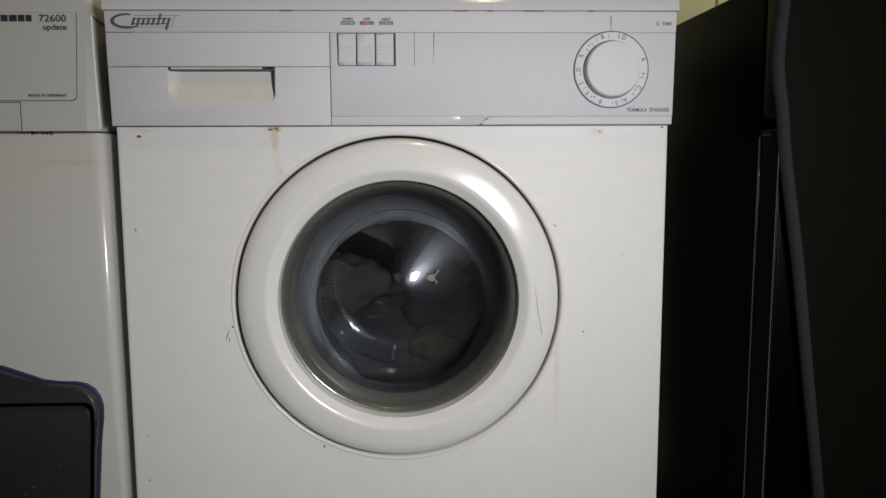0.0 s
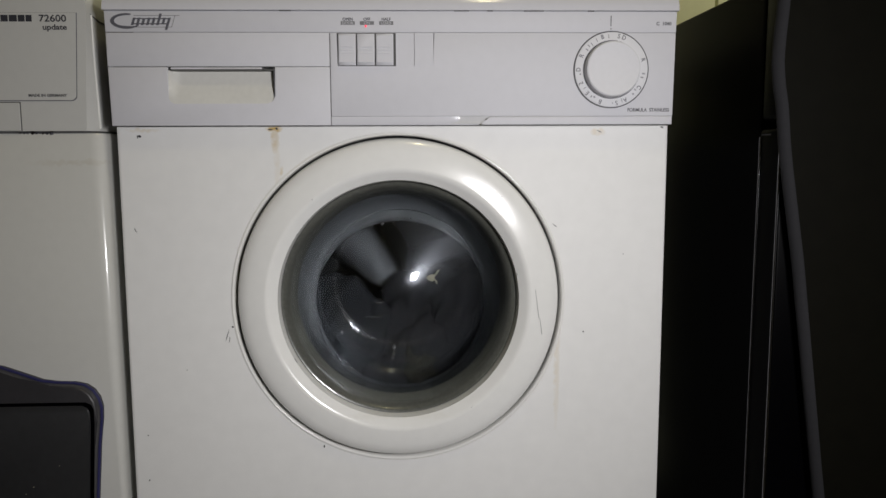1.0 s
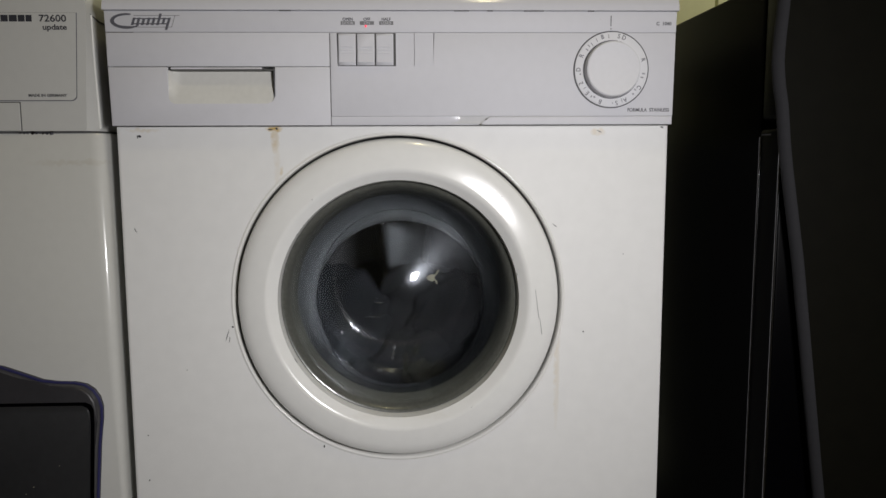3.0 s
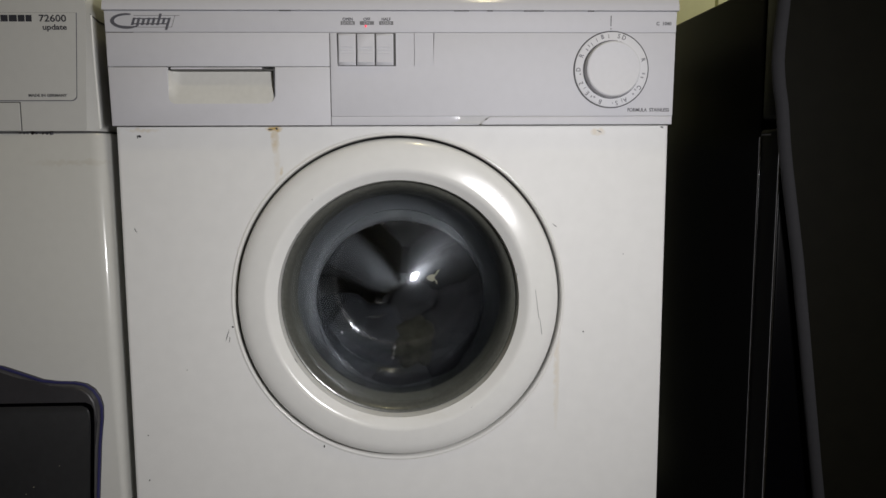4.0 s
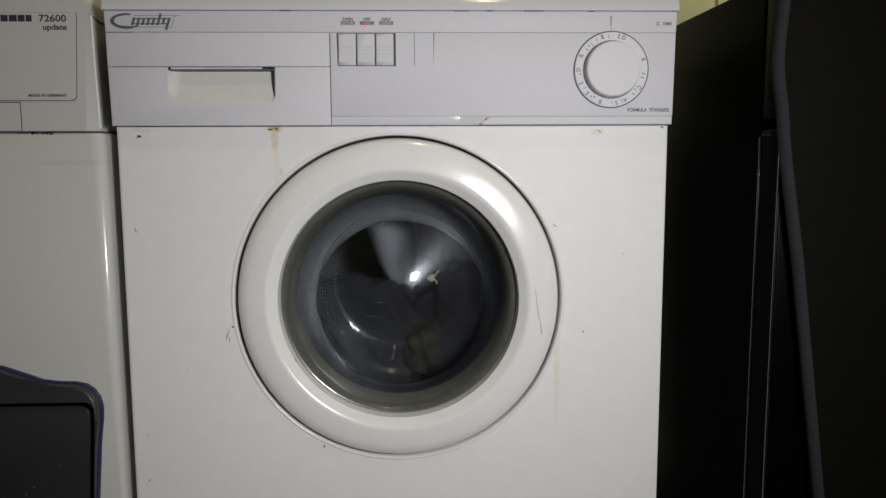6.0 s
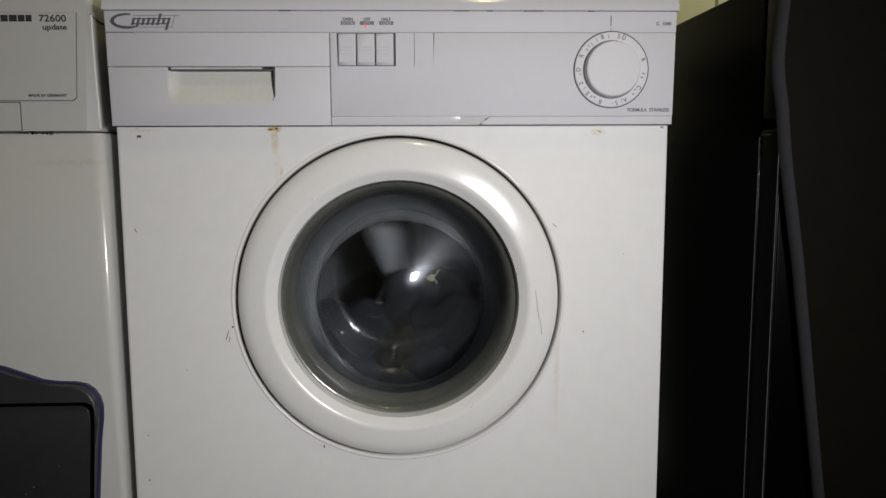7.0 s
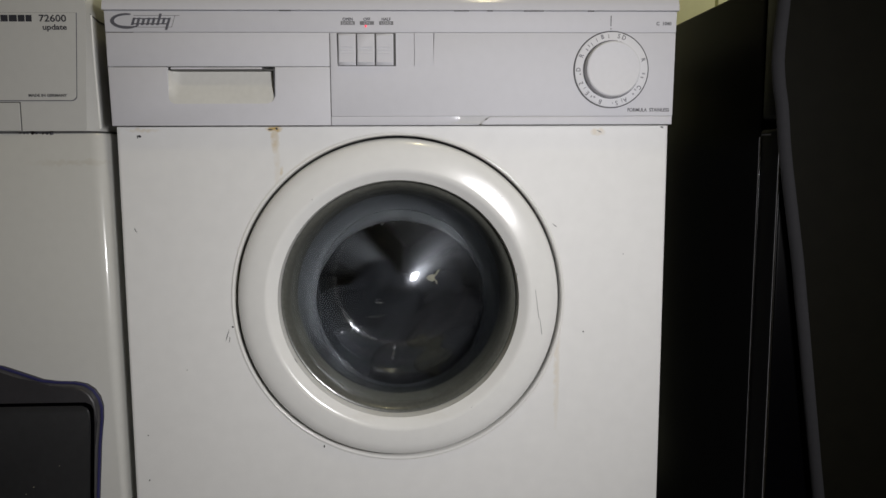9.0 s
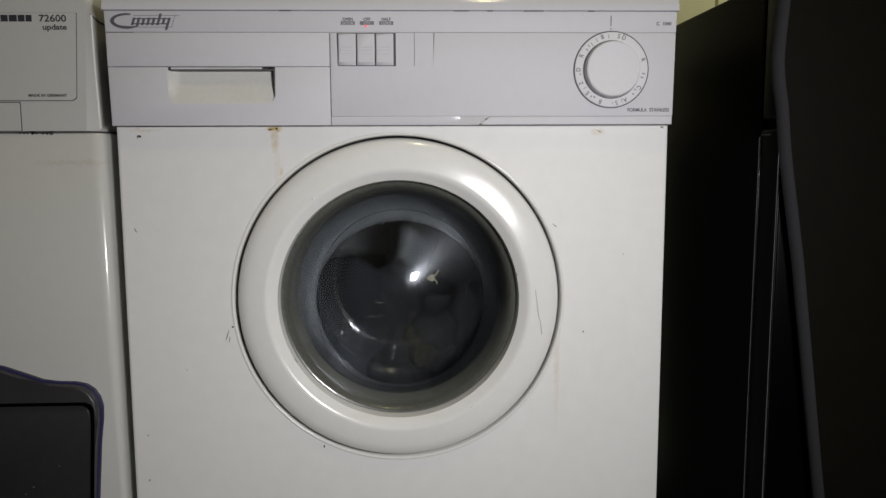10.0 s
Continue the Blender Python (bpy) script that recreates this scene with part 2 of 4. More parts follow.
def machine():
    wm = thing("washing_machine", "old white front-loading washing machine with rust spots, running", "washing machine")
    # cabinet: front sheet with a rolled round hole, sides, back and bottom
    b = bmesh.new()
    x0, x1, z0, z1 = -0.2985, 0.2985, 0.02, 0.6982
    angles = sorted([2 * math.pi * i / 144 for i in range(144)] +
                    [math.atan2(x - CX, z - CZ) % (2 * math.pi) for x in (x0, x1) for z in (z0, z1)])

    def edge(a, inset):
        dx, dz = math.sin(a), math.cos(a)
        t = min(((x1 - inset if dx > 0 else x0 + inset) - CX) / dx if abs(dx) > 1e-9 else 9,
                ((z1 - inset if dz > 0 else z0 + inset) - CZ) / dz if abs(dz) > 1e-9 else 9)
        return CX + t * dx, CZ + t * dz

    rows = [[b.verts.new((CX + 0.1853 * math.sin(a), 0.0, CZ + 0.1853 * math.cos(a))) for a in angles]]
    for inset, y in ((0.0035, 0.0), (0.0022, 0.0), (0.0007, 0.0007), (0.0, 0.0024), (0.0, 0.56)):
        ring = []
        for a in angles:
            x, z = edge(a, inset)
            ring.append(b.verts.new((x, y, z)))
        rows.append(ring)
    n = len(angles)
    for p, q in zip(rows, rows[1:]):
        for i in range(n):
            b.faces.new((p[i], p[(i + 1) % n], q[(i + 1) % n], q[i]))
    b.faces.new(rows[-1])
    part("body", b, ENAMEL, wm, "white enamelled steel cabinet with rust streaks and chips", True)
    part("hole_rim", revolve([(0.1808, 0.030), (0.1811, 0.006), (0.1815, 0.0018), (0.1821, 0.0002), (0.1828, -0.0006), (0.1835, -0.0008), (0.1842, -0.0006), (0.1848, -0.0002), (0.1853, 0.0), (0.1854, 0.003)], 192, CX, CZ),
         RIM_GLOSS, wm, "glossy rolled edge round the door", True)
    part("plinth", block(-0.285, 0.285, 0.03, 0.54, 0.0, 0.02), SEAM, wm)
    # worktop with a rounded front edge
    nose = [(-0.0118 + 0.020 * (1 - math.cos(t)), 0.8182 + 0.020 * math.sin(t)) for t in np.linspace(0, math.pi / 2, 14)]
    nose = [(-0.0100, 0.8176), (-0.0114, 0.8178)] + nose + [(0.57, 0.8382), (0.57, 0.8176)]
    part("worktop", loft([[(x, y, z) for y, z in nose] for x in (-0.3025, 0.3030)]), PANEL_GLOSS, wm, "white worktop with a rounded front edge", True)
    # control panel in plates over a dark carrier
    part("panel_carrier", block(-0.2960, 0.2965, 0.0125, 0.10, 0.700, 0.8172), SEAM, wm)
    part("panel_backing", block(-0.0690, 0.2972, -0.0080, 0.0124, 0.7000, 0.8168), FAINT, wm)
    part("panel_backing", block(-0.2965, -0.0692, -0.0080, 0.0124, 0.7600, 0.8168), FAINT, wm)
    f = -0.0105

    def plate(name, pts, label="", mat=PANEL_WHITE, y0=f, y1=-0.0081, bevel=0.0006):
        return part(name, prism(pts, y0, y1, bevel), mat, wm, label, True)

    plate("upper_strip", [(-0.3005, 0.7952), (0.3005, 0.7952), (0.3010, 0.8171), (-0.3010, 0.8171)])
    plate("upper_plate", [(-0.3000, 0.7602), (-0.0685, 0.7602), (-0.0685, 0.7947), (-0.3003, 0.7947)])
    plate("main_plate", [(-0.0677, 0.7078), (0.2992, 0.7078), (0.3003, 0.7948), (0.0416, 0.7948), (0.0416, 0.7597), (-0.0604, 0.7597), (-0.0604, 0.7948), (-0.0677, 0.7948)])
    # rolled foot of the main plate: it falls away to the lip, sloped to place the lamp's glint for the camera
    grid = []
    for x in np.linspace(-0.0677, 0.1000, 60):
        p = max(0.0, x - 0.020)
        dip = 0.03 * p + 0.42 * p * p
        ring = [(x, f + dip + 0.0015 * u ** 4, 0.7077 - 0.0092 * u) for u in np.linspace(0, 1, 9)]
        grid.append(ring + [(x, -0.0010, 0.6985), (x, -0.0010, 0.7077)])
    roll = loft(grid)
    part("rolled_foot", roll, PANEL_GLOSS, wm, "glossy rolled lower edge of the panel", True)
    part("lower_lip", prism([(0.0896, 0.6985), (0.2985, 0.6985), (0.2985, 0.7072), (0.1012, 0.7072), (0.0979, 0.7053), (0.0958, 0.7018), (0.0929, 0.6990)], -0.0116, -0.004, 0.0012, 3), PANEL_WHITE, wm, "rounded lower lip of the control panel", True)
    part("end_cap", block(0.2972, 0.2995, -0.0085, 0.03, 0.6990, 0.8170, 0.0008), PANEL_WHITE, wm)
    part("end_cap", block(-0.2995, -0.2970, -0.0085, 0.03, 0.6990, 0.8170, 0.0008), PANEL_WHITE, wm)
    part("seam_line", block(-0.0684, -0.0678, -0.0092, -0.0081, 0.6990, 0.7945), SEAM, wm)
    part("seam_line", block(-0.2985, -0.272, -0.0098, -0.0081, 0.7946, 0.7953), SEAM, wm)
    # detergent drawer: frame round a scooped grip
    gx0, gx1, gz0, gz1 = -0.2380, -0.1265, 0.7215, 0.7597
    arc = [(gx1 - 0.008 + 0.008 * math.sin(a), gz0 + 0.008 - 0.008 * math.cos(a)) for a in np.linspace(0, math.pi / 2, 7)]
    arc2 = [(gx0 + 0.005 - 0.005 * math.sin(a), gz0 + 0.005 - 0.005 * math.cos(a)) for a in np.linspace(math.pi / 2, 0, 6)]
    outline = [(-0.2985, 0.6985), (-0.0685, 0.6985), (-0.0685, 0.7595), (gx1, 0.7595)] + arc[::-1] + arc2[::-1] + [(gx0, 0.7595), (-0.2998, 0.7595)]
    drawer = part("detergent_drawer", prism(outline, f - 0.0002, -0.0081, 0.0007), PANEL_WHITE, wm, "white detergent drawer front with a scooped grip", True)
    sc = bmesh.new()
    prof = [(gz0 - 0.001, -0.0103), (gz0 + 0.0015, -0.0098), (gz0 + 0.006, -0.0085), (gz0 + 0.013, -0.0060), (gz0 + 0.021, -0.0035), (gz0 + 0.029, -0.0015), (gz0 + 0.0350, -0.0006)]
    xs = [gx0 - 0.001, gx0 + 0.001, gx0 + 0.005, gx0 + 0.012, gx1 - 0.006, gx1 - 0.002, gx1 + 0.001]
    lift = [-0.010, -0.0060, -0.002, 0, 0, 0, 0]
    grid = [[sc.verts.new((x, max(-0.0104, y + l), z)) for x, l in zip(xs, lift)] for z, y in prof]
    for p, q in zip(grid, grid[1:]):
        for i in range(len(xs) - 1):
            sc.faces.new((p[i], p[i + 1], q[i + 1], q[i]))
    part("grip_scoop", sc, RECESS_CREAM, drawer, "cream scooped finger grip", True)
    # dark grey side wall and slot strip paint the shade inside the grip
    part("grip_wall_shade", block(gx1 - 0.0012, gx1 + 0.0006, -0.0098, 0.002, gz0 + 0.006, gz1 - 0.001), INK_SHADE_GREY, drawer)
    part("grip_slot_shade", block(gx0 + 0.003, gx1 + 0.001, -0.0100, 0.0005, gz1 - 0.0040, gz1 - 0.0024), SEAM, drawer, "dark strip painting the shade in the slot above the grip")
    part("grip_catch", block(-0.1395, -0.1378, -0.0100, -0.006, gz1 - 0.0042, gz1 - 0.0012, 0.0003), SEAM, drawer)
    part("grip_lintel", block(gx0 + 0.003, -0.1400, -0.0099, -0.0006, gz1 - 0.0024, gz1 - 0.0004, 0.0004), PANEL_WHITE, drawer)
    part("grip_lintel", block(-0.2000, -0.1420, -0.0103, -0.0099, gz1 - 0.0022, gz1 - 0.0006), FAINT, drawer)
    # push buttons in a dark bezel, and two blank covers
    part("button_bezel", block(-0.0602, 0.0006, -0.0100, -0.0081, 0.7599, 0.7946), SEAM, wm)
    for i, xb in enumerate((-0.0593, -0.0395, -0.0197)):
        xb, xe, tilt = xb + 0.0002, xb + 0.0186, 0.0010 if i == 1 else 0.0
        pr = [(0.7610, -0.0125 - tilt), (0.7640, -0.0150 - tilt), (0.7770, -0.0128), (0.7915, -0.0138 + tilt), (0.7936, -0.0122 + tilt)]
        bt = bmesh.new()
        cols = [[bt.verts.new((x, y if k in (1, 2) else y + 0.0012, z)) for z, y in pr] for k, x in enumerate((xb, xb + 0.0012, xe - 0.0012, xe))]
        for p, q in zip(cols, cols[1:]):
            for k in range(4):
                bt.faces.new((p[k], q[k], q[k + 1], p[k + 1]))
        base = [[bt.verts.new((x, -0.0090, z)) for z in (0.7610, 0.7936)] for x in (xb, xe)]
        bt.faces.new((base[0][0], *cols[0], base[0][1]))
        bt.faces.new((base[1][0], *cols[3], base[1][1]))
        bt.faces.new((base[0][0], cols[0][0], cols[1][0], cols[2][0], cols[3][0], base[1][0]))
        bt.faces.new((base[0][1], cols[0][4], cols[1][4], cols[2][4], cols[3][4], base[1][1]))
        button = part("push_button", bt, PANEL_WHITE, wm, "white ridged push button", True)
        for zr, yr in ((0.7733, -0.0134), (0.7767, -0.0128), (0.7801, -0.0130)):
            part("ridge", block(xb + 0.0025, xe - 0.0025, yr - 0.0006, yr + 0.0008, zr - 0.0006, zr + 0.0006, 0.0003, 1), PANEL_WHITE, button)
    part("blank_cover", block(0.0012, 0.0208, -0.0102, -0.0081, 0.7602, 0.7943, 0.0004), PANEL_WHITE, wm)
    part("blank_cover", block(0.0211, 0.0413, -0.0102, -0.0081, 0.7602, 0.7943, 0.0004), PANEL_WHITE, wm)
    # printed words over the buttons
    for xm, up, low in ((-0.0487, "OPEN", "DOOR"), (-0.0286, "OFF", "ON"), (-0.0084, "HALF", "LOAD")):
        lettering("button_word", up, 0.0042, xm, f - 0.0002, 0.8072, INK, wm, "CENTER", 1.0, bold=0.0001)
        tag = part("button_tag", block(xm - 0.0074, xm + 0.0074, f - 0.00025, f, 0.8028, 0.8066), GREY_LABEL, wm)
        lettering("button_word", low, 0.0038, xm, f - 0.0004, 0.8033, PANEL_WHITE, tag, "CENTER", 1.05)
    part("pilot_light", revolve([(0, f - 0.0012), (0.0009, f - 0.0010), (0.0013, f - 0.0002), (0.0013, f + 0.001)], 16, -0.0299, 0.8016), RED_GLOW, wm, "small red pilot light, lit", True)
    # maker's mark as plain shapes: a hooked stroke and a slanted framed bar
    pts = [(-0.2615 + 0.0115 * math.cos(a) * 1.35, 0.8066 + 0.0068 * math.sin(a)) for a in np.linspace(radians(75), radians(318), 16)]
    sw = bmesh.new()
    strip = []
    for i, (x, z) in enumerate(pts):
        w = 0.0007 + 0.0014 * math.sin(math.pi * i / 15)
        dx, dz = x + 0.2615, z - 0.8066
        k = math.hypot(dx, dz)
        strip.append((sw.verts.new((x - dx / k * w, f - 0.0003, z - dz / k * w)), sw.verts.new((x + dx / k * w, f - 0.0003, z + dz / k * w))))
    for (a, c), (d, e) in zip(strip, strip[1:]):
        sw.faces.new((a, c, e, d))
    bmesh.ops.translate(sw, verts=sw.verts, vec=(-0.0158, 0, 0))
    bmesh.ops.solidify(sw, geom=list(sw.faces), thickness=0.0002)
    mark = part("makers_mark", sw, INK_SHADE_GREY, wm, "dark grey maker's mark drawn as plain strokes")
    sl = 0.35

    def slant(x, z0, z1, w):
        return [(x + (z0 - 0.8) * sl, z0), (x + w + (z0 - 0.8) * sl, z0), (x + w + (z1 - 0.8) * sl, z1), (x + (z1 - 0.8) * sl, z1)]

    xs = -0.2745
    for k, (za, zb) in enumerate(((0.8022, 0.8098), (0.8022, 0.8098), (0.8022, 0.8092), (0.8022, 0.8098), (0.8022, 0.8098), (0.8022, 0.8140), (0.8034, 0.8098), (0.7975, 0.8098))):
        part("stroke", prism(slant(xs + 0.0052 * k, za, zb, 0.0026), f - 0.0003, f + 0.0002), INK_SHADE_GREY, mark)
    for za, zb in ((0.8030, 0.8042), (0.8082, 0.8094)):
        part("stroke", prism(slant(xs, za, zb, 0.0390), f - 0.0002, f + 0.0002), INK_SHADE_GREY, mark)
    for za, zb, xa, w in ((0.8000, 0.8005, -0.2745, 0.0420), (0.8118, 0.8123, -0.2745, 0.0470)):
        part("frame_line", prism(slant(xa, za, zb, w), f - 0.0002, f + 0.0002), GREY_LABEL, mark)
    part("frame_line", prism(slant(-0.2322, 0.8000, 0.8123, 0.0005), f - 0.0002, f + 0.0002), GREY_LABEL, mark)
    lettering("model_number", "C  1040", 0.0050, 0.2952, f - 0.0002, 0.8028, INK, wm, "RIGHT", 1.0, bold=0.00012)
    lettering("slogan", "FORMULA  STAINLESS", 0.0052, 0.2955, f - 0.0002, 0.7122, INK, wm, "RIGHT", 0.90, bold=0.00012)
    # programme dial
    dx, dz = 0.2312, 0.7563
    dial = part("programme_dial", revolve([(0, f - 0.0022), (0.0380, f - 0.0022), (0.0392, f - 0.0018), (0.0394, f + 0.001)], 96, dx, dz), KNOB_WHITE, wm, "white programme dial with a dark outline", True)
    part("dial_outline", revolve([(0.0394, f - 0.0006), (0.0406, f - 0.0006), (0.0406, f + 0.001), (0.0394, f + 0.001)], 96, dx, dz, True), INK, dial)
    yk = f - 0.0022
    part("dial_knob", revolve([(0, yk - 0.0095), (0.022, yk - 0.0097), (0.0255, yk - 0.0108), (0.0272, yk - 0.0110), (0.0284, yk - 0.0102), (0.0290, yk - 0.0080), (0.0295, yk), (0.0295, yk + 0.0005)], 96, dx, dz),
         KNOB_WHITE, dial, "round white knob with a dished face", True)
    # dark ring paints the shade in the gap round the knob
    part("knob_gap_shade", revolve([(0.0293, yk - 0.0004), (0.0307, yk - 0.0004), (0.0307, yk + 0.0006), (0.0293, yk + 0.0006)], 96, dx, dz, True), INK_SHADE_GREY, dial)
    def on_dial(ob, deg, r):
        a = radians(deg)
        ob.matrix_basis = Matrix.Translation((dx + r * math.sin(a), ob.location.y, dz + r * math.cos(a))) @ Matrix.Rotation(a, 4, "Y")

    for deg, letter in ((12, "S"), (21, "D"), (73, "R"), (122, "C"), (154, "A"), (170, "S"), (199, "B"), (226, "E"), (246, "2"), (270, "D"), (294, "R"), (343, "B")):
        on_dial(lettering("dial_letter", letter, 0.0066, 0, yk - 0.0002, 0, INK_SHADE_GREY, dial, "CENTER", 0.9, bold=0.0001), deg, 0.0334)
    for deg, r, w, h in ((97, 0.0350, 0.0008, 0.0015), (104, 0.0340, 0.0007, 0.0016), (129, 0.0335, 0.0007, 0.0015), (137, 0.0350, 0.0009, 0.0010), (160, 0.0345, 0.0004, 0.0022), (212, 0.0338, 0.0012, 0.0009),
                        (217, 0.0352, 0.0007, 0.0013), (236, 0.0345, 0.0004, 0.0018), (262, 0.0338, 0.0008, 0.0008), (308, 0.0338, 0.0006, 0.0016), (315, 0.0350, 0.0006, 0.0016), (321, 0.0340, 0.0005, 0.0020),
                        (332, 0.0348, 0.0004, 0.0021), (354, 0.0348, 0.0004, 0.0020), (177, 0.0352, 0.0006, 0.0006)):
        on_dial(part("dial_mark", block(-w, w, yk - 0.0002, yk + 0.0003, -h, h), FAINT_INK, dial), deg, r)
    part("dial_pointer", block(0.2297, 0.2306, f - 0.0003, f + 0.0002, 0.8018, 0.8125), INK, wm)
    part("dial_pointer", revolve([(0, f - 0.0004), (0.0006, f - 0.0003), (0.0006, f + 0.0002)], 12, 0.2303, 0.7990), INK, wm)
    # chips and scratches in the paint
    for x, z, w, h, tilt in ((-0.2742, 0.6878, 0.0020, 0.0014, 20), (-0.2765, 0.6872, 0.0005, 0.0020, -10), (-0.1829, 0.4782, 0.0012, 0.0012, 0), (-0.1890, 0.4690, 0.0004, 0.0075, 18), (-0.1868, 0.4640, 0.0003, 0.0040, 8),
                             (-0.0850, 0.3388, 0.0008, 0.0018, 5), (0.2086, 0.4681, 0.0009, 0.0009, 0), (-0.2826, 0.3025, 0.0008, 0.0010, 0), (0.1747, 0.5886, 0.0004, 0.0034, -55),
                             (-0.2837, 0.5867, 0.0004, 0.0030, -30), (0.2225, 0.6915, 0.0030, 0.0005, 25), (-0.135, 0.6945, 0.003, 0.0007, 0), (0.2915, 0.6958, 0.0018, 0.0010, 20), (-0.1280, 0.6955, 0.0015, 0.0012, 40), (0.2520, 0.5560, 0.0005, 0.0005, 0), (-0.2350, 0.4300, 0.0005, 0.0006, 0), (-0.2815, 0.355, 0.0007, 0.0008, 0)):
        ch = part("paint_chip", prism([(-w, -h * 0.3), (-w * 0.2, -h), (w, -h * 0.5), (w * 0.7, h * 0.6), (0, h), (-w * 0.8, h * 0.4)], -0.00025, 0.0002), INK, wm)
        ch.matrix_basis = Matrix.Translation((x, 0, z)) @ Matrix.Rotation(radians(tilt), 4, "Y")
    # this line stands for the panel's moulded curve down to the lip
    part("scratch_or_mould_line", prism([(0.0729, 0.7294), (0.0731, 0.7292), (0.0860, 0.7165), (0.0935, 0.7085), (0.0931, 0.7084), (0.0858, 0.7163)], f - 0.0001, f + 0.0002), FAINT, wm)
    rnd = random.Random(11)
    for i in range(16):
        x, z = rnd.uniform(-0.28, 0.28), rnd.choice((rnd.uniform(0.702, 0.756), rnd.uniform(0.797, 0.817)))
        if abs(x + 0.18) < 0.065 and z < 0.77 or math.hypot(x - 0.2312, z - 0.7563) < 0.045:
            continue
        w = rnd.uniform(0.0003, 0.0007)
        part("dirt_speck", prism([(x - w, z), (x, z - w), (x + w * 1.3, z + w * 0.2), (x, z + w)], f - 0.00035, f + 0.0002), FAINT, wm)
    # grime in the joint under the worktop
    for xa, xb in ((0.063, 0.079), (0.098, 0.104), (0.137, 0.158), (0.205, 0.212), (-0.120, -0.108)):
        part("grime", block(xa, xb, -0.0113, -0.0106, 0.8167, 0.8177), SEAM, wm)
    door(wm)
    return wm


BOWL_R = np.linspace(0.0, 0.096, 97)
BOWL_SLOPE = np.interp(BOWL_R, (0.0, 0.010, 0.020, 0.030, 0.040, 0.060, 0.096), (0.0, 0.123, 0.223, 0.292, 0.318, 0.326, 0.320))
BOWL_Y = 0.0295 + np.concatenate(([0.0], np.cumsum((BOWL_SLOPE[1:] + BOWL_SLOPE[:-1]) * 0.0005)))


def bowl(r):
    """Depth of the glass at a radius: a low dome that stands out towards the room."""
    return float(np.interp(r, BOWL_R, BOWL_Y))


def ring_face(r):
    """Depth of the white door ring at a radius: a gentle swell from a crest, with a rounded shoulder and an inner slope."""
    if r > 0.160:
        p = r - 0.160
        return -0.02178 + 0.168 * p + 900 * p ** 3
    if r > 0.1465:
        q = r - 0.1465
        return -0.0235 + 0.075 * q + 3.5 * q * q
    s = 0.1465 - r
    return -0.0235 + (60 * s * s if s < 0.0062 else 60 * 0.0062 ** 2 + (s - 0.0062) * 0.72)


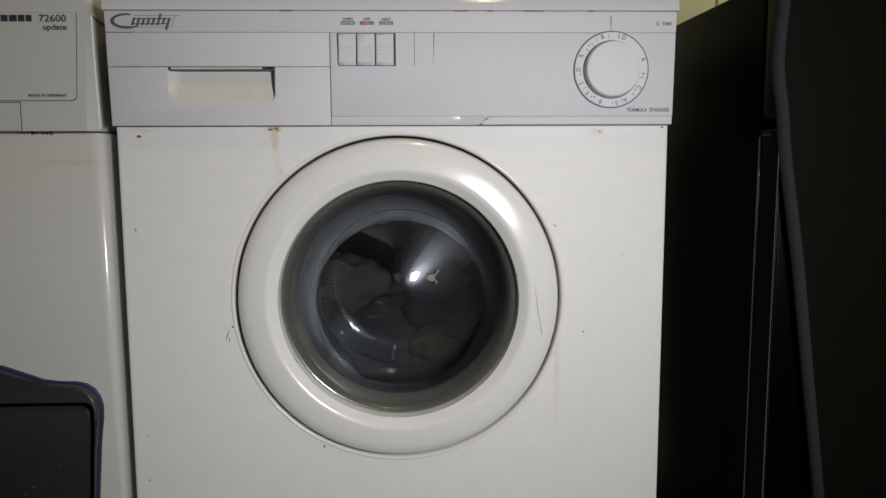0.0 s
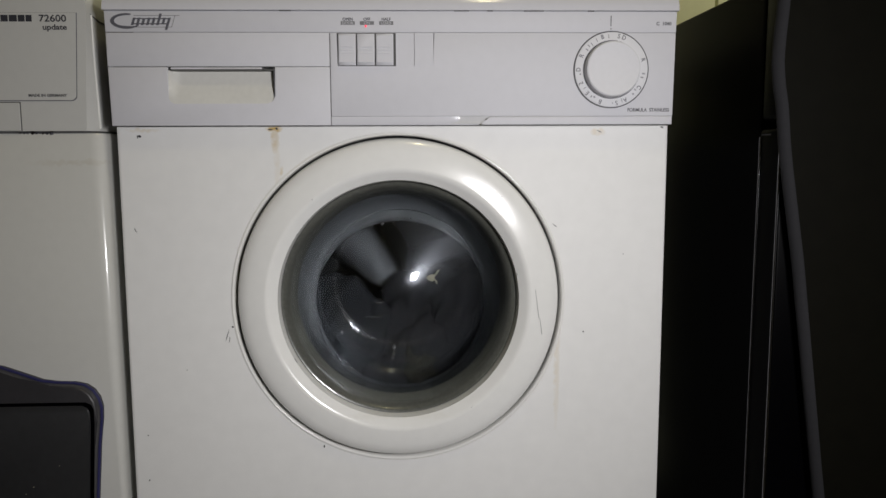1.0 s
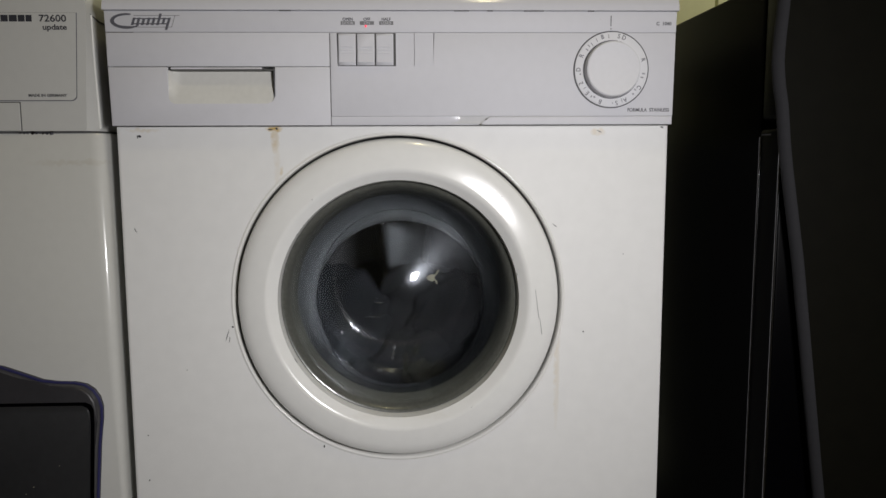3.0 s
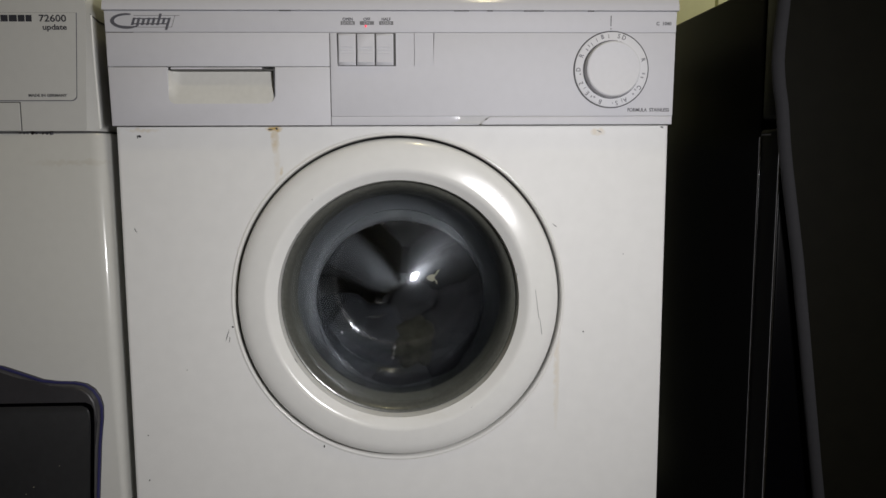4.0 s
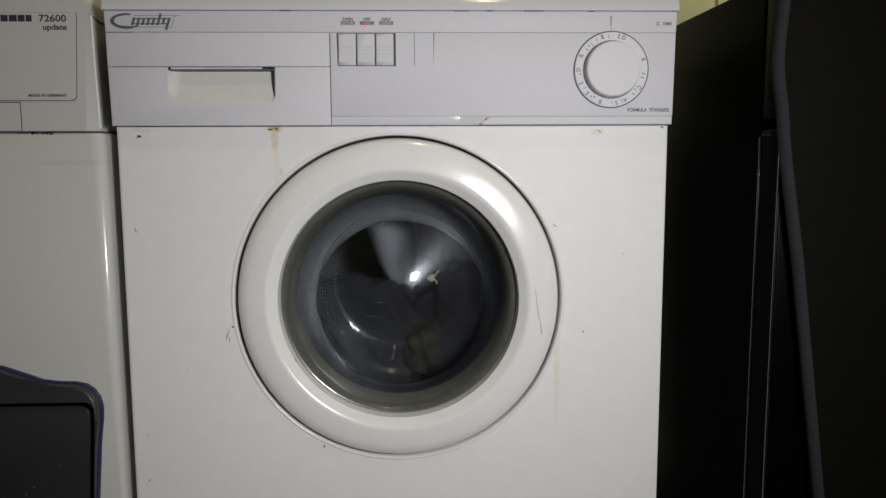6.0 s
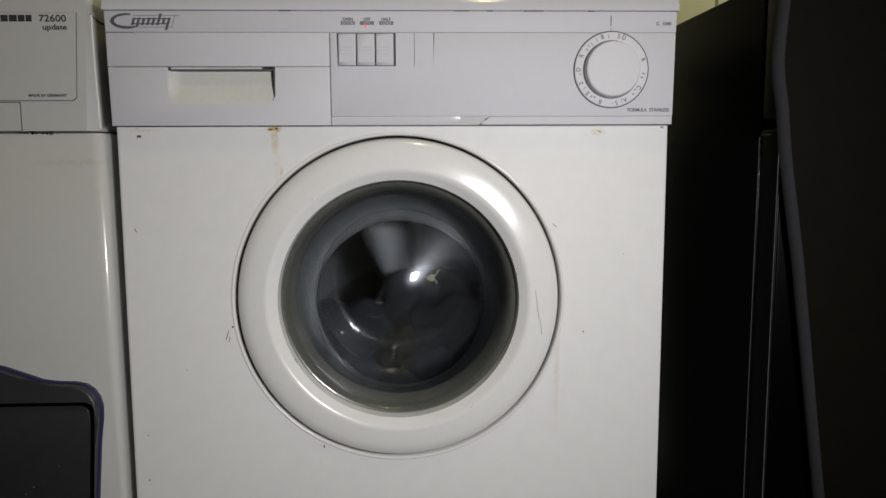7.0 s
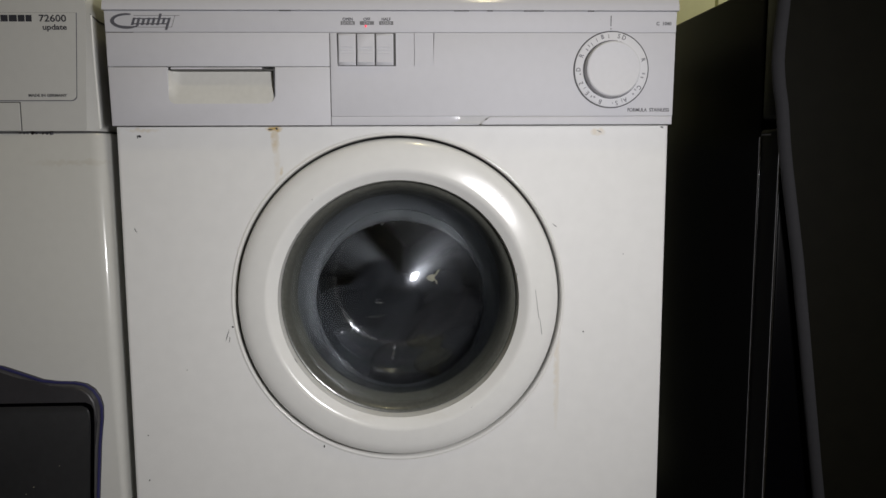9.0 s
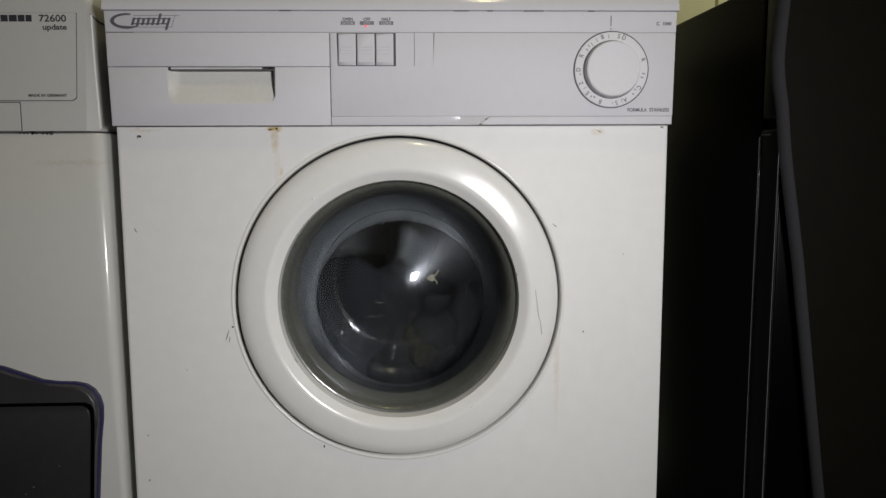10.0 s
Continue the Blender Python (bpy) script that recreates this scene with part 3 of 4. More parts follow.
def door(wm):
    door_ob = thing("door", "", "")
    door_ob.parent = wm
    door_ob.location = (CX, 0.010, CZ)
    pro = [(0.1770, 0.020), (0.1785, 0.012), (0.1788, -0.0035), (0.1783, -0.0065)]
    pro += [(r, ring_face(r)) for r in (0.1760, 0.1745, 0.1725, 0.170, 0.167, 0.164, 0.161, 0.158, 0.155, 0.152, 0.1495, 0.1475, 0.1468, 0.1460, 0.1450, 0.1440, 0.1430, 0.1420, 0.1405, 0.1390, 0.1370, 0.1350, 0.1332)]
    pro += [(0.1322, -0.0090), (0.1316, -0.0050), (0.1316, 0.010), (0.1420, 0.020)]
    part("door_ring", revolve(pro, 192, close=True), DOOR_WHITE, door_ob, "broad glossy white door ring", True)
    part("rim_seal", revolve([(0.1314, -0.0045), (0.1306, -0.0056), (0.1290, -0.0052), (0.1270, -0.0034), (0.1248, -0.0008), (0.1228, 0.0035), (0.1210, 0.0090), (0.1196, 0.0160), (0.1186, 0.0240), (0.1200, 0.0250), (0.1250, 0.0160), (0.1314, 0.0140)], 128, close=True), RIM_OLIVE, door_ob, "dull olive edge of the glass seat", True)
    outer = [(0.1232, 0.0045), (0.1212, 0.0055), (0.1185, 0.0120), (0.1140, 0.0290), (0.1085, 0.0450), (0.1035, 0.0545), (0.0995, 0.0605), (0.0985, 0.0612)]
    dome = [(r, bowl(r)) for r in (0.096, 0.092, 0.088, 0.080, 0.072, 0.064, 0.056, 0.048, 0.040, 0.033, 0.027, 0.021, 0.015, 0.009, 0.0)]
    outer += dome
    t = 0.0030
    inner = [(r, y + t) for r, y in reversed(dome)] + [(0.0985, 0.0612 + t), (0.1005, 0.0625), (0.1060, 0.0560), (0.1115, 0.0460), (0.1168, 0.0300), (0.1210, 0.0150), (0.1232, 0.0090)]
    g = part("glass_bowl", revolve(outer + inner, 160, close=True), GLASS, door_ob, "clear moulded glass bowl, wet inside", True)
    g.visible_shadow = False
    # drops and lint on the glass
    for x, z, s in ((-0.002, 0.086, 0.0013), (0.006, 0.085, 0.0011), (0.013, 0.085, 0.0014), (0.016, 0.081, 0.0011), (-0.020, 0.080, 0.0015), (0.022, 0.078, 0.0011), (0.030, 0.080, 0.0010), (-0.032, 0.077, 0.0010),
                    (-0.0075, -0.067, 0.0026), (-0.008, -0.0735, 0.0014), (-0.0085, -0.0775, 0.0019), (-0.010, -0.0825, 0.0019), (-0.062, -0.050, 0.0010), (-0.068, -0.042, 0.0009), (-0.0205, 0.0035, 0.0008), (0.047, 0.026, 0.0009)):
        y = bowl(math.hypot(x, z))
        b = bmesh.new()
        bmesh.ops.create_icosphere(b, subdivisions=2, radius=s)
        bmesh.ops.scale(b, verts=b.verts, vec=(1, 0.5, 1.25))
        bmesh.ops.translate(b, verts=b.verts, vec=(x, y, z))
        w = part("water_drop", b, WATER, door_ob, "", True)
        w.visible_shadow = False
    # clear beads added for lamp glints, placed to fit the camera's view, each thick in the middle and drawn out at the
    # ends
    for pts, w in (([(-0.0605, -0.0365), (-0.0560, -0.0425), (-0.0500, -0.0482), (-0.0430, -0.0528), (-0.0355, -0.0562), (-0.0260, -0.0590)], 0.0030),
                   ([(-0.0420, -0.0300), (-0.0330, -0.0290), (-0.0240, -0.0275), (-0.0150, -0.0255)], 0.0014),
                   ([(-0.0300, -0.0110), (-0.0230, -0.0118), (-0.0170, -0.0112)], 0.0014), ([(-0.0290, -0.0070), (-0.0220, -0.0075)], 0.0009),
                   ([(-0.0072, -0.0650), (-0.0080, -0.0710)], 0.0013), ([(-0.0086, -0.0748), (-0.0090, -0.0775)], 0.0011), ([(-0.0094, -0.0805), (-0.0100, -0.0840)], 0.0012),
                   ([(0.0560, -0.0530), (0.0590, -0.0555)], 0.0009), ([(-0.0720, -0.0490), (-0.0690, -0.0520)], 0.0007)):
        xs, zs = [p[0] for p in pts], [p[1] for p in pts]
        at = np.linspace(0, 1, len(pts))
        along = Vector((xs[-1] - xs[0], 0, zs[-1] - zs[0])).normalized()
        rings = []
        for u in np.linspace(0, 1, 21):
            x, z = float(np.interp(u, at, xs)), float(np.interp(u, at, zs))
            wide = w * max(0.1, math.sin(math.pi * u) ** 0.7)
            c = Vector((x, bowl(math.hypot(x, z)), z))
            # the bead stands on its lower side; its crown is tilted to send the lamp's glint to the camera
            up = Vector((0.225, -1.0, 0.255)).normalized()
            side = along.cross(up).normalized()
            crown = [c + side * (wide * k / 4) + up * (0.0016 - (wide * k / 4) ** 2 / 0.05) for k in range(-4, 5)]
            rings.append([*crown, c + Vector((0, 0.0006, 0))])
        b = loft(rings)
        part("glint_bead", b, WATER, door_ob, "thin clear bead added to the glass to make a lamp glint", True).visible_shadow = False
    b = bmesh.new()
    bmesh.ops.create_icosphere(b, subdivisions=3, radius=0.0048)
    for v in b.verts:
        v.co = Vector((v.co.x * 1.1, v.co.y * 0.22, v.co.z * 0.85)) * (0.85 + 0.55 * noise.noise(v.co * 330))
    ly = bowl(0.0415) - 0.0008
    bmesh.ops.translate(b, verts=b.verts, vec=(0.0375, ly, 0.0172))
    join(b, tube([(0.0400, ly, 0.0190), (0.0435, ly, 0.0222), (0.0440, ly, 0.0245)], 0.0009, 6))
    join(b, tube([(0.0400, ly, 0.0160), (0.0430, ly, 0.0125), (0.0435, ly, 0.0100)], 0.0008, 6))
    join(b, tube([(0.0350, ly, 0.0178), (0.0310, ly, 0.0172)], 0.0007, 6))
    bm = bmesh.new()
    bmesh.ops.create_icosphere(bm, subdivisions=2, radius=0.0013)
    bmesh.ops.translate(bm, verts=bm.verts, vec=(0.0452, ly + 0.001, 0.0252))
    join(b, bm)
    part("lint", b, LINT, door_ob, "pale yellow scrap of lint stuck to the glass", True)
    for x, z, h, tilt in ((0.1525, -0.0040, 0.016, -8), (0.1570, -0.0290, 0.009, -8), (-0.1150, -0.066, 0.0028, -35), (0.1310, 0.0285, 0.0012, 0), (-0.092, 0.113, 0.001, 60), (-0.110, 0.075, 0.001, 20), (0.0905, 0.1165, 0.0020, 70), (0.0945, 0.1150, 0.0012, 20), (0.0985, 0.1125, 0.0016, 60), (0.1075, 0.1185, 0.0013, -30), (0.1125, 0.1145, 0.0010, 50), (0.1010, 0.1190, 0.0008, 0), (0.0800, -0.1200, 0.0008, 40)):
        r = math.hypot(x, z)
        y = ring_face(r)
        s = part("scratch_or_mould_line", prism([(-0.0002, -h), (0.0001, -h), (0.00025, h), (-0.0001, h)], -0.0006, 0.0006), GREY_LABEL, door_ob)
        s.matrix_basis = Matrix.Translation((x, y, z)) @ Matrix.Rotation(radians(tilt), 4, "Y")
    # rubber bellows and tub mouth behind the glass
    sag = revolve([(0.1810, 0.038), (0.1700, 0.042), (0.1440, 0.040), (0.1320, 0.030), (0.1290, 0.034), (0.1285, 0.044), (0.1255, 0.052), (0.1250, 0.062), (0.1195, 0.072), (0.1185, 0.082), (0.1130, 0.090), (0.1085, 0.095),
                   (0.1065, 0.101), (0.1085, 0.107), (0.1400, 0.108), (0.1800, 0.104), (0.1815, 0.048)], 128, close=True)
    for v in sag.verts:
        v.co.z -= SAG * min(1.0, max(0.0, (v.co.y - 0.036) / 0.06))
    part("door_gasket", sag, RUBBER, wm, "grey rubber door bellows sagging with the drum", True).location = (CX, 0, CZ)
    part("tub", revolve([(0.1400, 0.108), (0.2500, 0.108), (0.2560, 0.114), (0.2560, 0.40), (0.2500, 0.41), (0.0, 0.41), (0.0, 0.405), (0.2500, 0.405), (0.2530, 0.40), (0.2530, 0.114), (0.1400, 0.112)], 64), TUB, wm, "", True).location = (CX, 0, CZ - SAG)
    return door_ob


def drum(wm):
    """The drum turns on its axis: steel shell, ribbed back and three lifters."""
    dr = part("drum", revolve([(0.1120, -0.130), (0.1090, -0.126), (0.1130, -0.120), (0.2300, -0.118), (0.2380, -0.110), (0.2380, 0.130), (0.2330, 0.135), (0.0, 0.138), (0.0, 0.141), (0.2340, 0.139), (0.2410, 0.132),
                               (0.2410, -0.112), (0.2330, -0.122)], 96), DRUM_DARK, wm, "steel drum coloured near black, with pressed back ridges", True)
    dr.location = (CX, 0.250, DZ)
    for k in range(3):
        m = Matrix.Rotation(radians(120 * k), 4, "Y")
        rb = bmesh.new()
        cols = []
        # faces stand forward and tilt to show the lamp's sheen to the camera
        for z, w, y in ((0.012, 0.014, -0.066), (0.040, 0.025, -0.0632), (0.100, 0.034, -0.0572), (0.170, 0.040, -0.0502), (0.205, 0.042, -0.0467)):
            cols.append([rb.verts.new(p) for p in ((-w - 0.012, 0.137, z), (-w - 0.004, y + 0.022 - 0.06 * w, z), (-w, y + 0.005 - 0.06 * w, z), (-w + 0.006, y - 0.06 * w, z), (w - 0.006, y + 0.06 * w, z), (w, y + 0.005 + 0.06 * w, z), (w + 0.004, y + 0.022 + 0.06 * w, z), (w + 0.012, 0.137, z))])
        for c, e in zip(cols, cols[1:]):
            for i in range(7):
                rb.faces.new((c[i], c[i + 1], e[i + 1], e[i]))
        rb.faces.new(cols[0])
        rb.faces.new(cols[-1][::-1])
        p = part("back_ridge", rb, RIDGE_DARK, dr, "tall smooth ridge pressed into the drum back", True)
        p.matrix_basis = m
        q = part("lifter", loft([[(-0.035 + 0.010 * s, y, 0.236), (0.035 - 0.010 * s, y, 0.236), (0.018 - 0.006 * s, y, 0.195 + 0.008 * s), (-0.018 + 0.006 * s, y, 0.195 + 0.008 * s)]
                                 for y, s in ((-0.110, 1), (-0.09, 0), (0.09, 0), (0.112, 1))]), RIDGE_DARK, dr, "raised drum lifter", True)
        q.matrix_basis = m
    part("hub", revolve([(0, -0.060), (0.016, -0.058), (0.026, -0.050), (0.036, 0.10), (0.040, 0.137)], 48), DRUM_DARK, dr, "", True)
    return dr


def garment(name, label, mat, size, seed):
    """A wet crumpled piece of clothing, as one rigid clump of folds."""
    b = bmesh.new()
    bmesh.ops.create_icosphere(b, subdivisions=5, radius=1.0)
    off = Vector((seed * 7.3, seed * 3.1, seed * 5.7))
    for v in b.verts:
        p = v.co.copy()
        r = 1 + 0.28 * noise.noise(p * 1.3 + off)
        fold = noise.noise(p * 2.0 + off * 2) * 0.30 + math.sin(6 * noise.noise(Vector((p.x * 0.8, p.y * 0.8, p.z * 2.2)) + off)) * 0.06
        v.co = p * (r - fold)
        v.co = Vector((v.co.x * size[0], v.co.y * size[1], v.co.z * size[2]))
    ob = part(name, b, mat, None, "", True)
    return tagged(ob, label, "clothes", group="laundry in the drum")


# ---- the neighbour machine ----
def neighbour():
    nm = thing("front_loader", "older off-white front-loading machine with a charcoal door", "washing machine")
    x0 = -0.905

    def section(z, crease, corner, depth, front=0.0, left=x0, flat=1.0):
        """Plan outline at one height, with a soft front corner."""
        pts = []
        for u in np.linspace(0, 1, 8):
            bulge = flat * 4 * u * (1 - u)
            pts.append((crease + (corner - crease) * (u + bulge * 0.25), front + depth * (u - bulge * 0.25), z))
        return [(left, front, z)] + pts + [(corner, 0.56, z), (left, 0.56, z)]

    part("body", loft([section(0.02, -0.3085, -0.3070, 0.008), section(0.29, -0.3165, -0.3098, 0.012), section(0.46, -0.3230, -0.3114, 0.012), section(0.688, -0.3284, -0.3128, 0.012), section(0.6912, -0.3298, -0.3138, 0.012, 0.002)]),
         LEFT_WHITE, nm, "off-white enamelled cabinet with a soft corner", True)
    part("plinth", block(-0.89, -0.33, 0.03, 0.54, 0.0, 0.02), SEAM, nm)
    part("seam", block(-0.90, -0.3215, 0.006, 0.54, 0.6912, 0.6938), SEAM, nm, "dark dirty seam under the panel")
    part("control_panel", loft([section(0.6938, -0.3305, -0.3200, 0.012, flat=0.1), section(0.6960, -0.3294, -0.3194, 0.012, flat=0.1), section(0.76, -0.3264, -0.3218, 0.012, flat=0.1), section(0.8170, -0.3234, -0.3228, 0.012, flat=0.1), section(0.847, -0.3240, -0.3225, 0.012, flat=0.1), section(0.850, -0.3260, -0.3240, 0.012, 0.002, flat=0.1)]),
         LEFT_PANEL, nm, "off-white plastic control panel", True)
    # paler, glossier bead added to draw the corner's bright edge line
    part("corner_highlight_bead", tube([(-0.3194, 0.0120, 0.6965), (-0.3218, 0.0120, 0.76), (-0.3228, 0.0120, 0.8160)], 0.0011, 8), RIM_GLOSS, nm, "thin glossy bead added for the bright line down the panel corner", True)
    part("top_seam", tube([(-0.3236, 0.0100, 0.8165), (-0.3222, 0.0300, 0.8120), (-0.3222, 0.20, 0.8100)], 0.0010, 6), SEAM, nm)

    def rounded(xa, xb, za, zb, r):
        o = [(xa, zb), (xa, za)]
        top = xb + 0.0045
        return o + [(xb - r + r * math.sin(a), za + r - r * math.cos(a)) for a in np.linspace(0, math.pi / 2, 6)] + [(top, zb)]

    part("fascia_outline", prism(rounded(-0.80, -0.3372, 0.7253, 0.8165, 0.006), -0.0006, 0.001), INK_SHADE_GREY, nm)
    part("fascia", prism(rounded(-0.799, -0.3379, 0.7261, 0.8163, 0.0055), -0.0012, -0.0006, 0.0003, 1), LEFT_PANEL, nm, "smooth printed fascia", True)
    part("flap_gap", block(-0.62, -0.3968, -0.0004, 0.001, 0.6942, 0.7245), SEAM, nm)
    part("flap", block(-0.618, -0.3978, -0.0012, -0.0004, 0.6942, 0.7235, 0.0003, 1), LEFT_PANEL, nm, "small service flap")
    # writing: the maker's word as bars, then number and words
    y = -0.0014
    for i, (xa, xb) in enumerate(((-0.4200, -0.4118), (-0.4108, -0.4036), (-0.4024, -0.3942), (-0.3932, -0.3862), (-0.3852, -0.3790), (-0.429, -0.4215))):
        part("name_bar", block(xa, xb, y, -0.0012, 0.8072, 0.8140), INK, nm)
    lettering("model_number", "72600", 0.0100, -0.3432, y, 0.8072, INK, nm, "RIGHT", 1.15, bold=0.00015)
    lettering("model_word", "update", 0.0078, -0.3432, y, 0.7990, INK, nm, "RIGHT", 1.18, bold=0.00018)
    lettering("origin_words", "MADE IN GERMANY", 0.0040, -0.3475, y, 0.7298, INK, nm, "RIGHT", 1.12, bold=0.0001)
    # grime in the seam
    rnd = random.Random(4)
    for i in range(9):
        x = -0.400 + 0.004 * i + rnd.uniform(-0.001, 0.001)
        b = bmesh.new()
        bmesh.ops.create_icosphere(b, subdivisions=1, radius=0.0016 + rnd.random() * 0.0012)
        for v in b.verts:
            v.co *= 1 + 0.5 * noise.noise(v.co * 900 + Vector((i, 0, 0)))
        bmesh.ops.translate(b, verts=b.verts, vec=(x, 0.003, 0.6910))
        part("grime", b, INK if i % 3 else CLOTH[2], nm)
    # door: a charcoal cover with an arched top, blue edge and a sunken pane
    xm = -0.610
    right = [(-0.350, 0.10), (-0.345, 0.20), (-0.3424, 0.2823), (-0.3370, 0.345), (-0.3330, 0.375), (-0.3325, 0.388), (-0.3350, 0.3985), (-0.3405, 0.4075), (-0.3490, 0.4135), (-0.3600, 0.4160), (-0.3800, 0.4168),
             (-0.3960, 0.4190), (-0.4150, 0.4262), (-0.4380, 0.4345), (-0.470, 0.441), (-0.520, 0.446)]
    right = [(x + 0.0042, z + 0.003) for x, z in right]
    left = [(2 * xm - x, z) for x, z in reversed(right)]
    outline = right + left
    dd = part("door", prism(outline, -0.020, -0.0002, 0.003, 3), DARK_DOOR, nm, "charcoal plastic door cover with an arched top", True)
    part("door_edge", tube([(x, -0.0085, z) for x, z in outline], 0.0022, 8, True), BLUE_TRIM, dd, "dark blue rounded edging", True)
    inner = [(-0.358, 0.11), (-0.3495, 0.2825), (-0.3445, 0.365), (-0.3445, 0.380), (-0.3470, 0.3855), (-0.3530, 0.3885)]
    inner = [(x + 0.0128, z + 0.0125) for x, z in inner]
    inner = inner + [(2 * xm - x, z) for x, z in reversed(inner)]
    part("door_groove", prism(inner, -0.0206, -0.0195), BLACK_MATT, dd)
    ins = [(x + (-0.004 if x > xm else 0.004), z - (0.0035 if z > 0.3 else -0.004)) for x, z in inner]
    part("door_pane", prism(ins, -0.0222, -0.0205, 0.0012), DARK_PANE, dd, "smoked dark door pane with specks of dust", True)
    for x, z in ((-0.4010, 0.306), (-0.4100, 0.298), (-0.372, 0.33)):
        part("dust_speck", block(x, x + 0.0008, -0.0226, -0.0221, z, z + 0.0008), LINT, dd)
    return nm


# ---- black things beside the machine ----
def black_appliance():
    a = thing("black_appliance", "black enamelled undercounter appliance with a thick front door", "appliance")
    part("body", block(0.3830, 0.975, -0.040, 0.55, 0.02, 0.8435, 0.004), BLACK_MATT, a, "", True)
    part("plinth", block(0.40, 0.96, 0.0, 0.53, 0.0, 0.02), SEAM, a)
    part("control_panel", block(0.3835, 0.974, -0.0870, -0.0402, 0.7000, 0.8430, 0.006, 3), BLACK_MATT, a, "", True)
    part("door", block(0.3835, 0.974, -0.0870, -0.0402, 0.06, 0.692, 0.0035, 3), BLACK_MATT, a, "thick black door with shiny edges", True)
    # metallic strips added to make the highlights along the door edges
    part("edge_glint_strip", tube([(0.3838, -0.0412, 0.06), (0.3838, -0.0412, 0.684)], 0.0017, 10), EDGE_GLINT, a, "thin metal strip added for the door edge's highlight", True)
    part("edge_glint_strip", tube([(0.3838, -0.0868, 0.06), (0.3838, -0.0868, 0.690)], 0.0017, 10), EDGE_GLINT, a, "thin metal strip added for the door edge's highlight", True)
    part("hinge", block(0.3830, 0.396, -0.066, -0.044, 0.6850, 0.6875, 0.0008), BLACK_GLOSS, a)
    return a


def board():
    bd = thing("black_board", "black board with a grey edge standing before the appliance", "board")
    edge = [(0.3790, 1.00), (0.3780, 0.90), (0.3760, 0.840), (0.3738, 0.801), (0.3718, 0.775), (0.3712, 0.753), (0.3735, 0.733), (0.3774, 0.713), (0.3815, 0.675), (0.3842, 0.6565), (0.4003, 0.562), (0.4287, 0.359), (0.4354, 0.313), (0.4780, 0.009)]
    zs = np.linspace(0.009, 1.0, 90)
    line = np.interp(zs, [z for _, z in edge[::-1]], [x for x, _ in edge[::-1]])

    b = bmesh.new()
    us = np.linspace(0, 1, 7)
    front, back = ([[b.verts.new((x0 + (0.90 - x0) * u, y, z - 0.009)) for u in us] for x0, z in zip(line, zs)] for y in (-0.110, -0.095))
    for p, q, r, t in zip(front, front[1:], back, back[1:]):
        for k in range(6):
            b.faces.new((p[k], p[k + 1], q[k + 1], q[k]))
            b.faces.new((r[k + 1], r[k], t[k], t[k + 1]))
        for k in (0, 6):
            b.faces.new((p[k], q[k], t[k], r[k]))
    for p, r in ((front[0], back[0]), (front[-1], back[-1])):
        for k in range(6):
            b.faces.new((p[k], p[k + 1], r[k + 1], r[k]))
    part("panel", b, BLACK_BOARD, bd, "", True)
    part("edging", tube([(x, -0.103, z) for x, z in zip(line, zs)], 0.0072, 14), GREY_EDGE, bd, "rounded dull grey edging", True)
    return bd


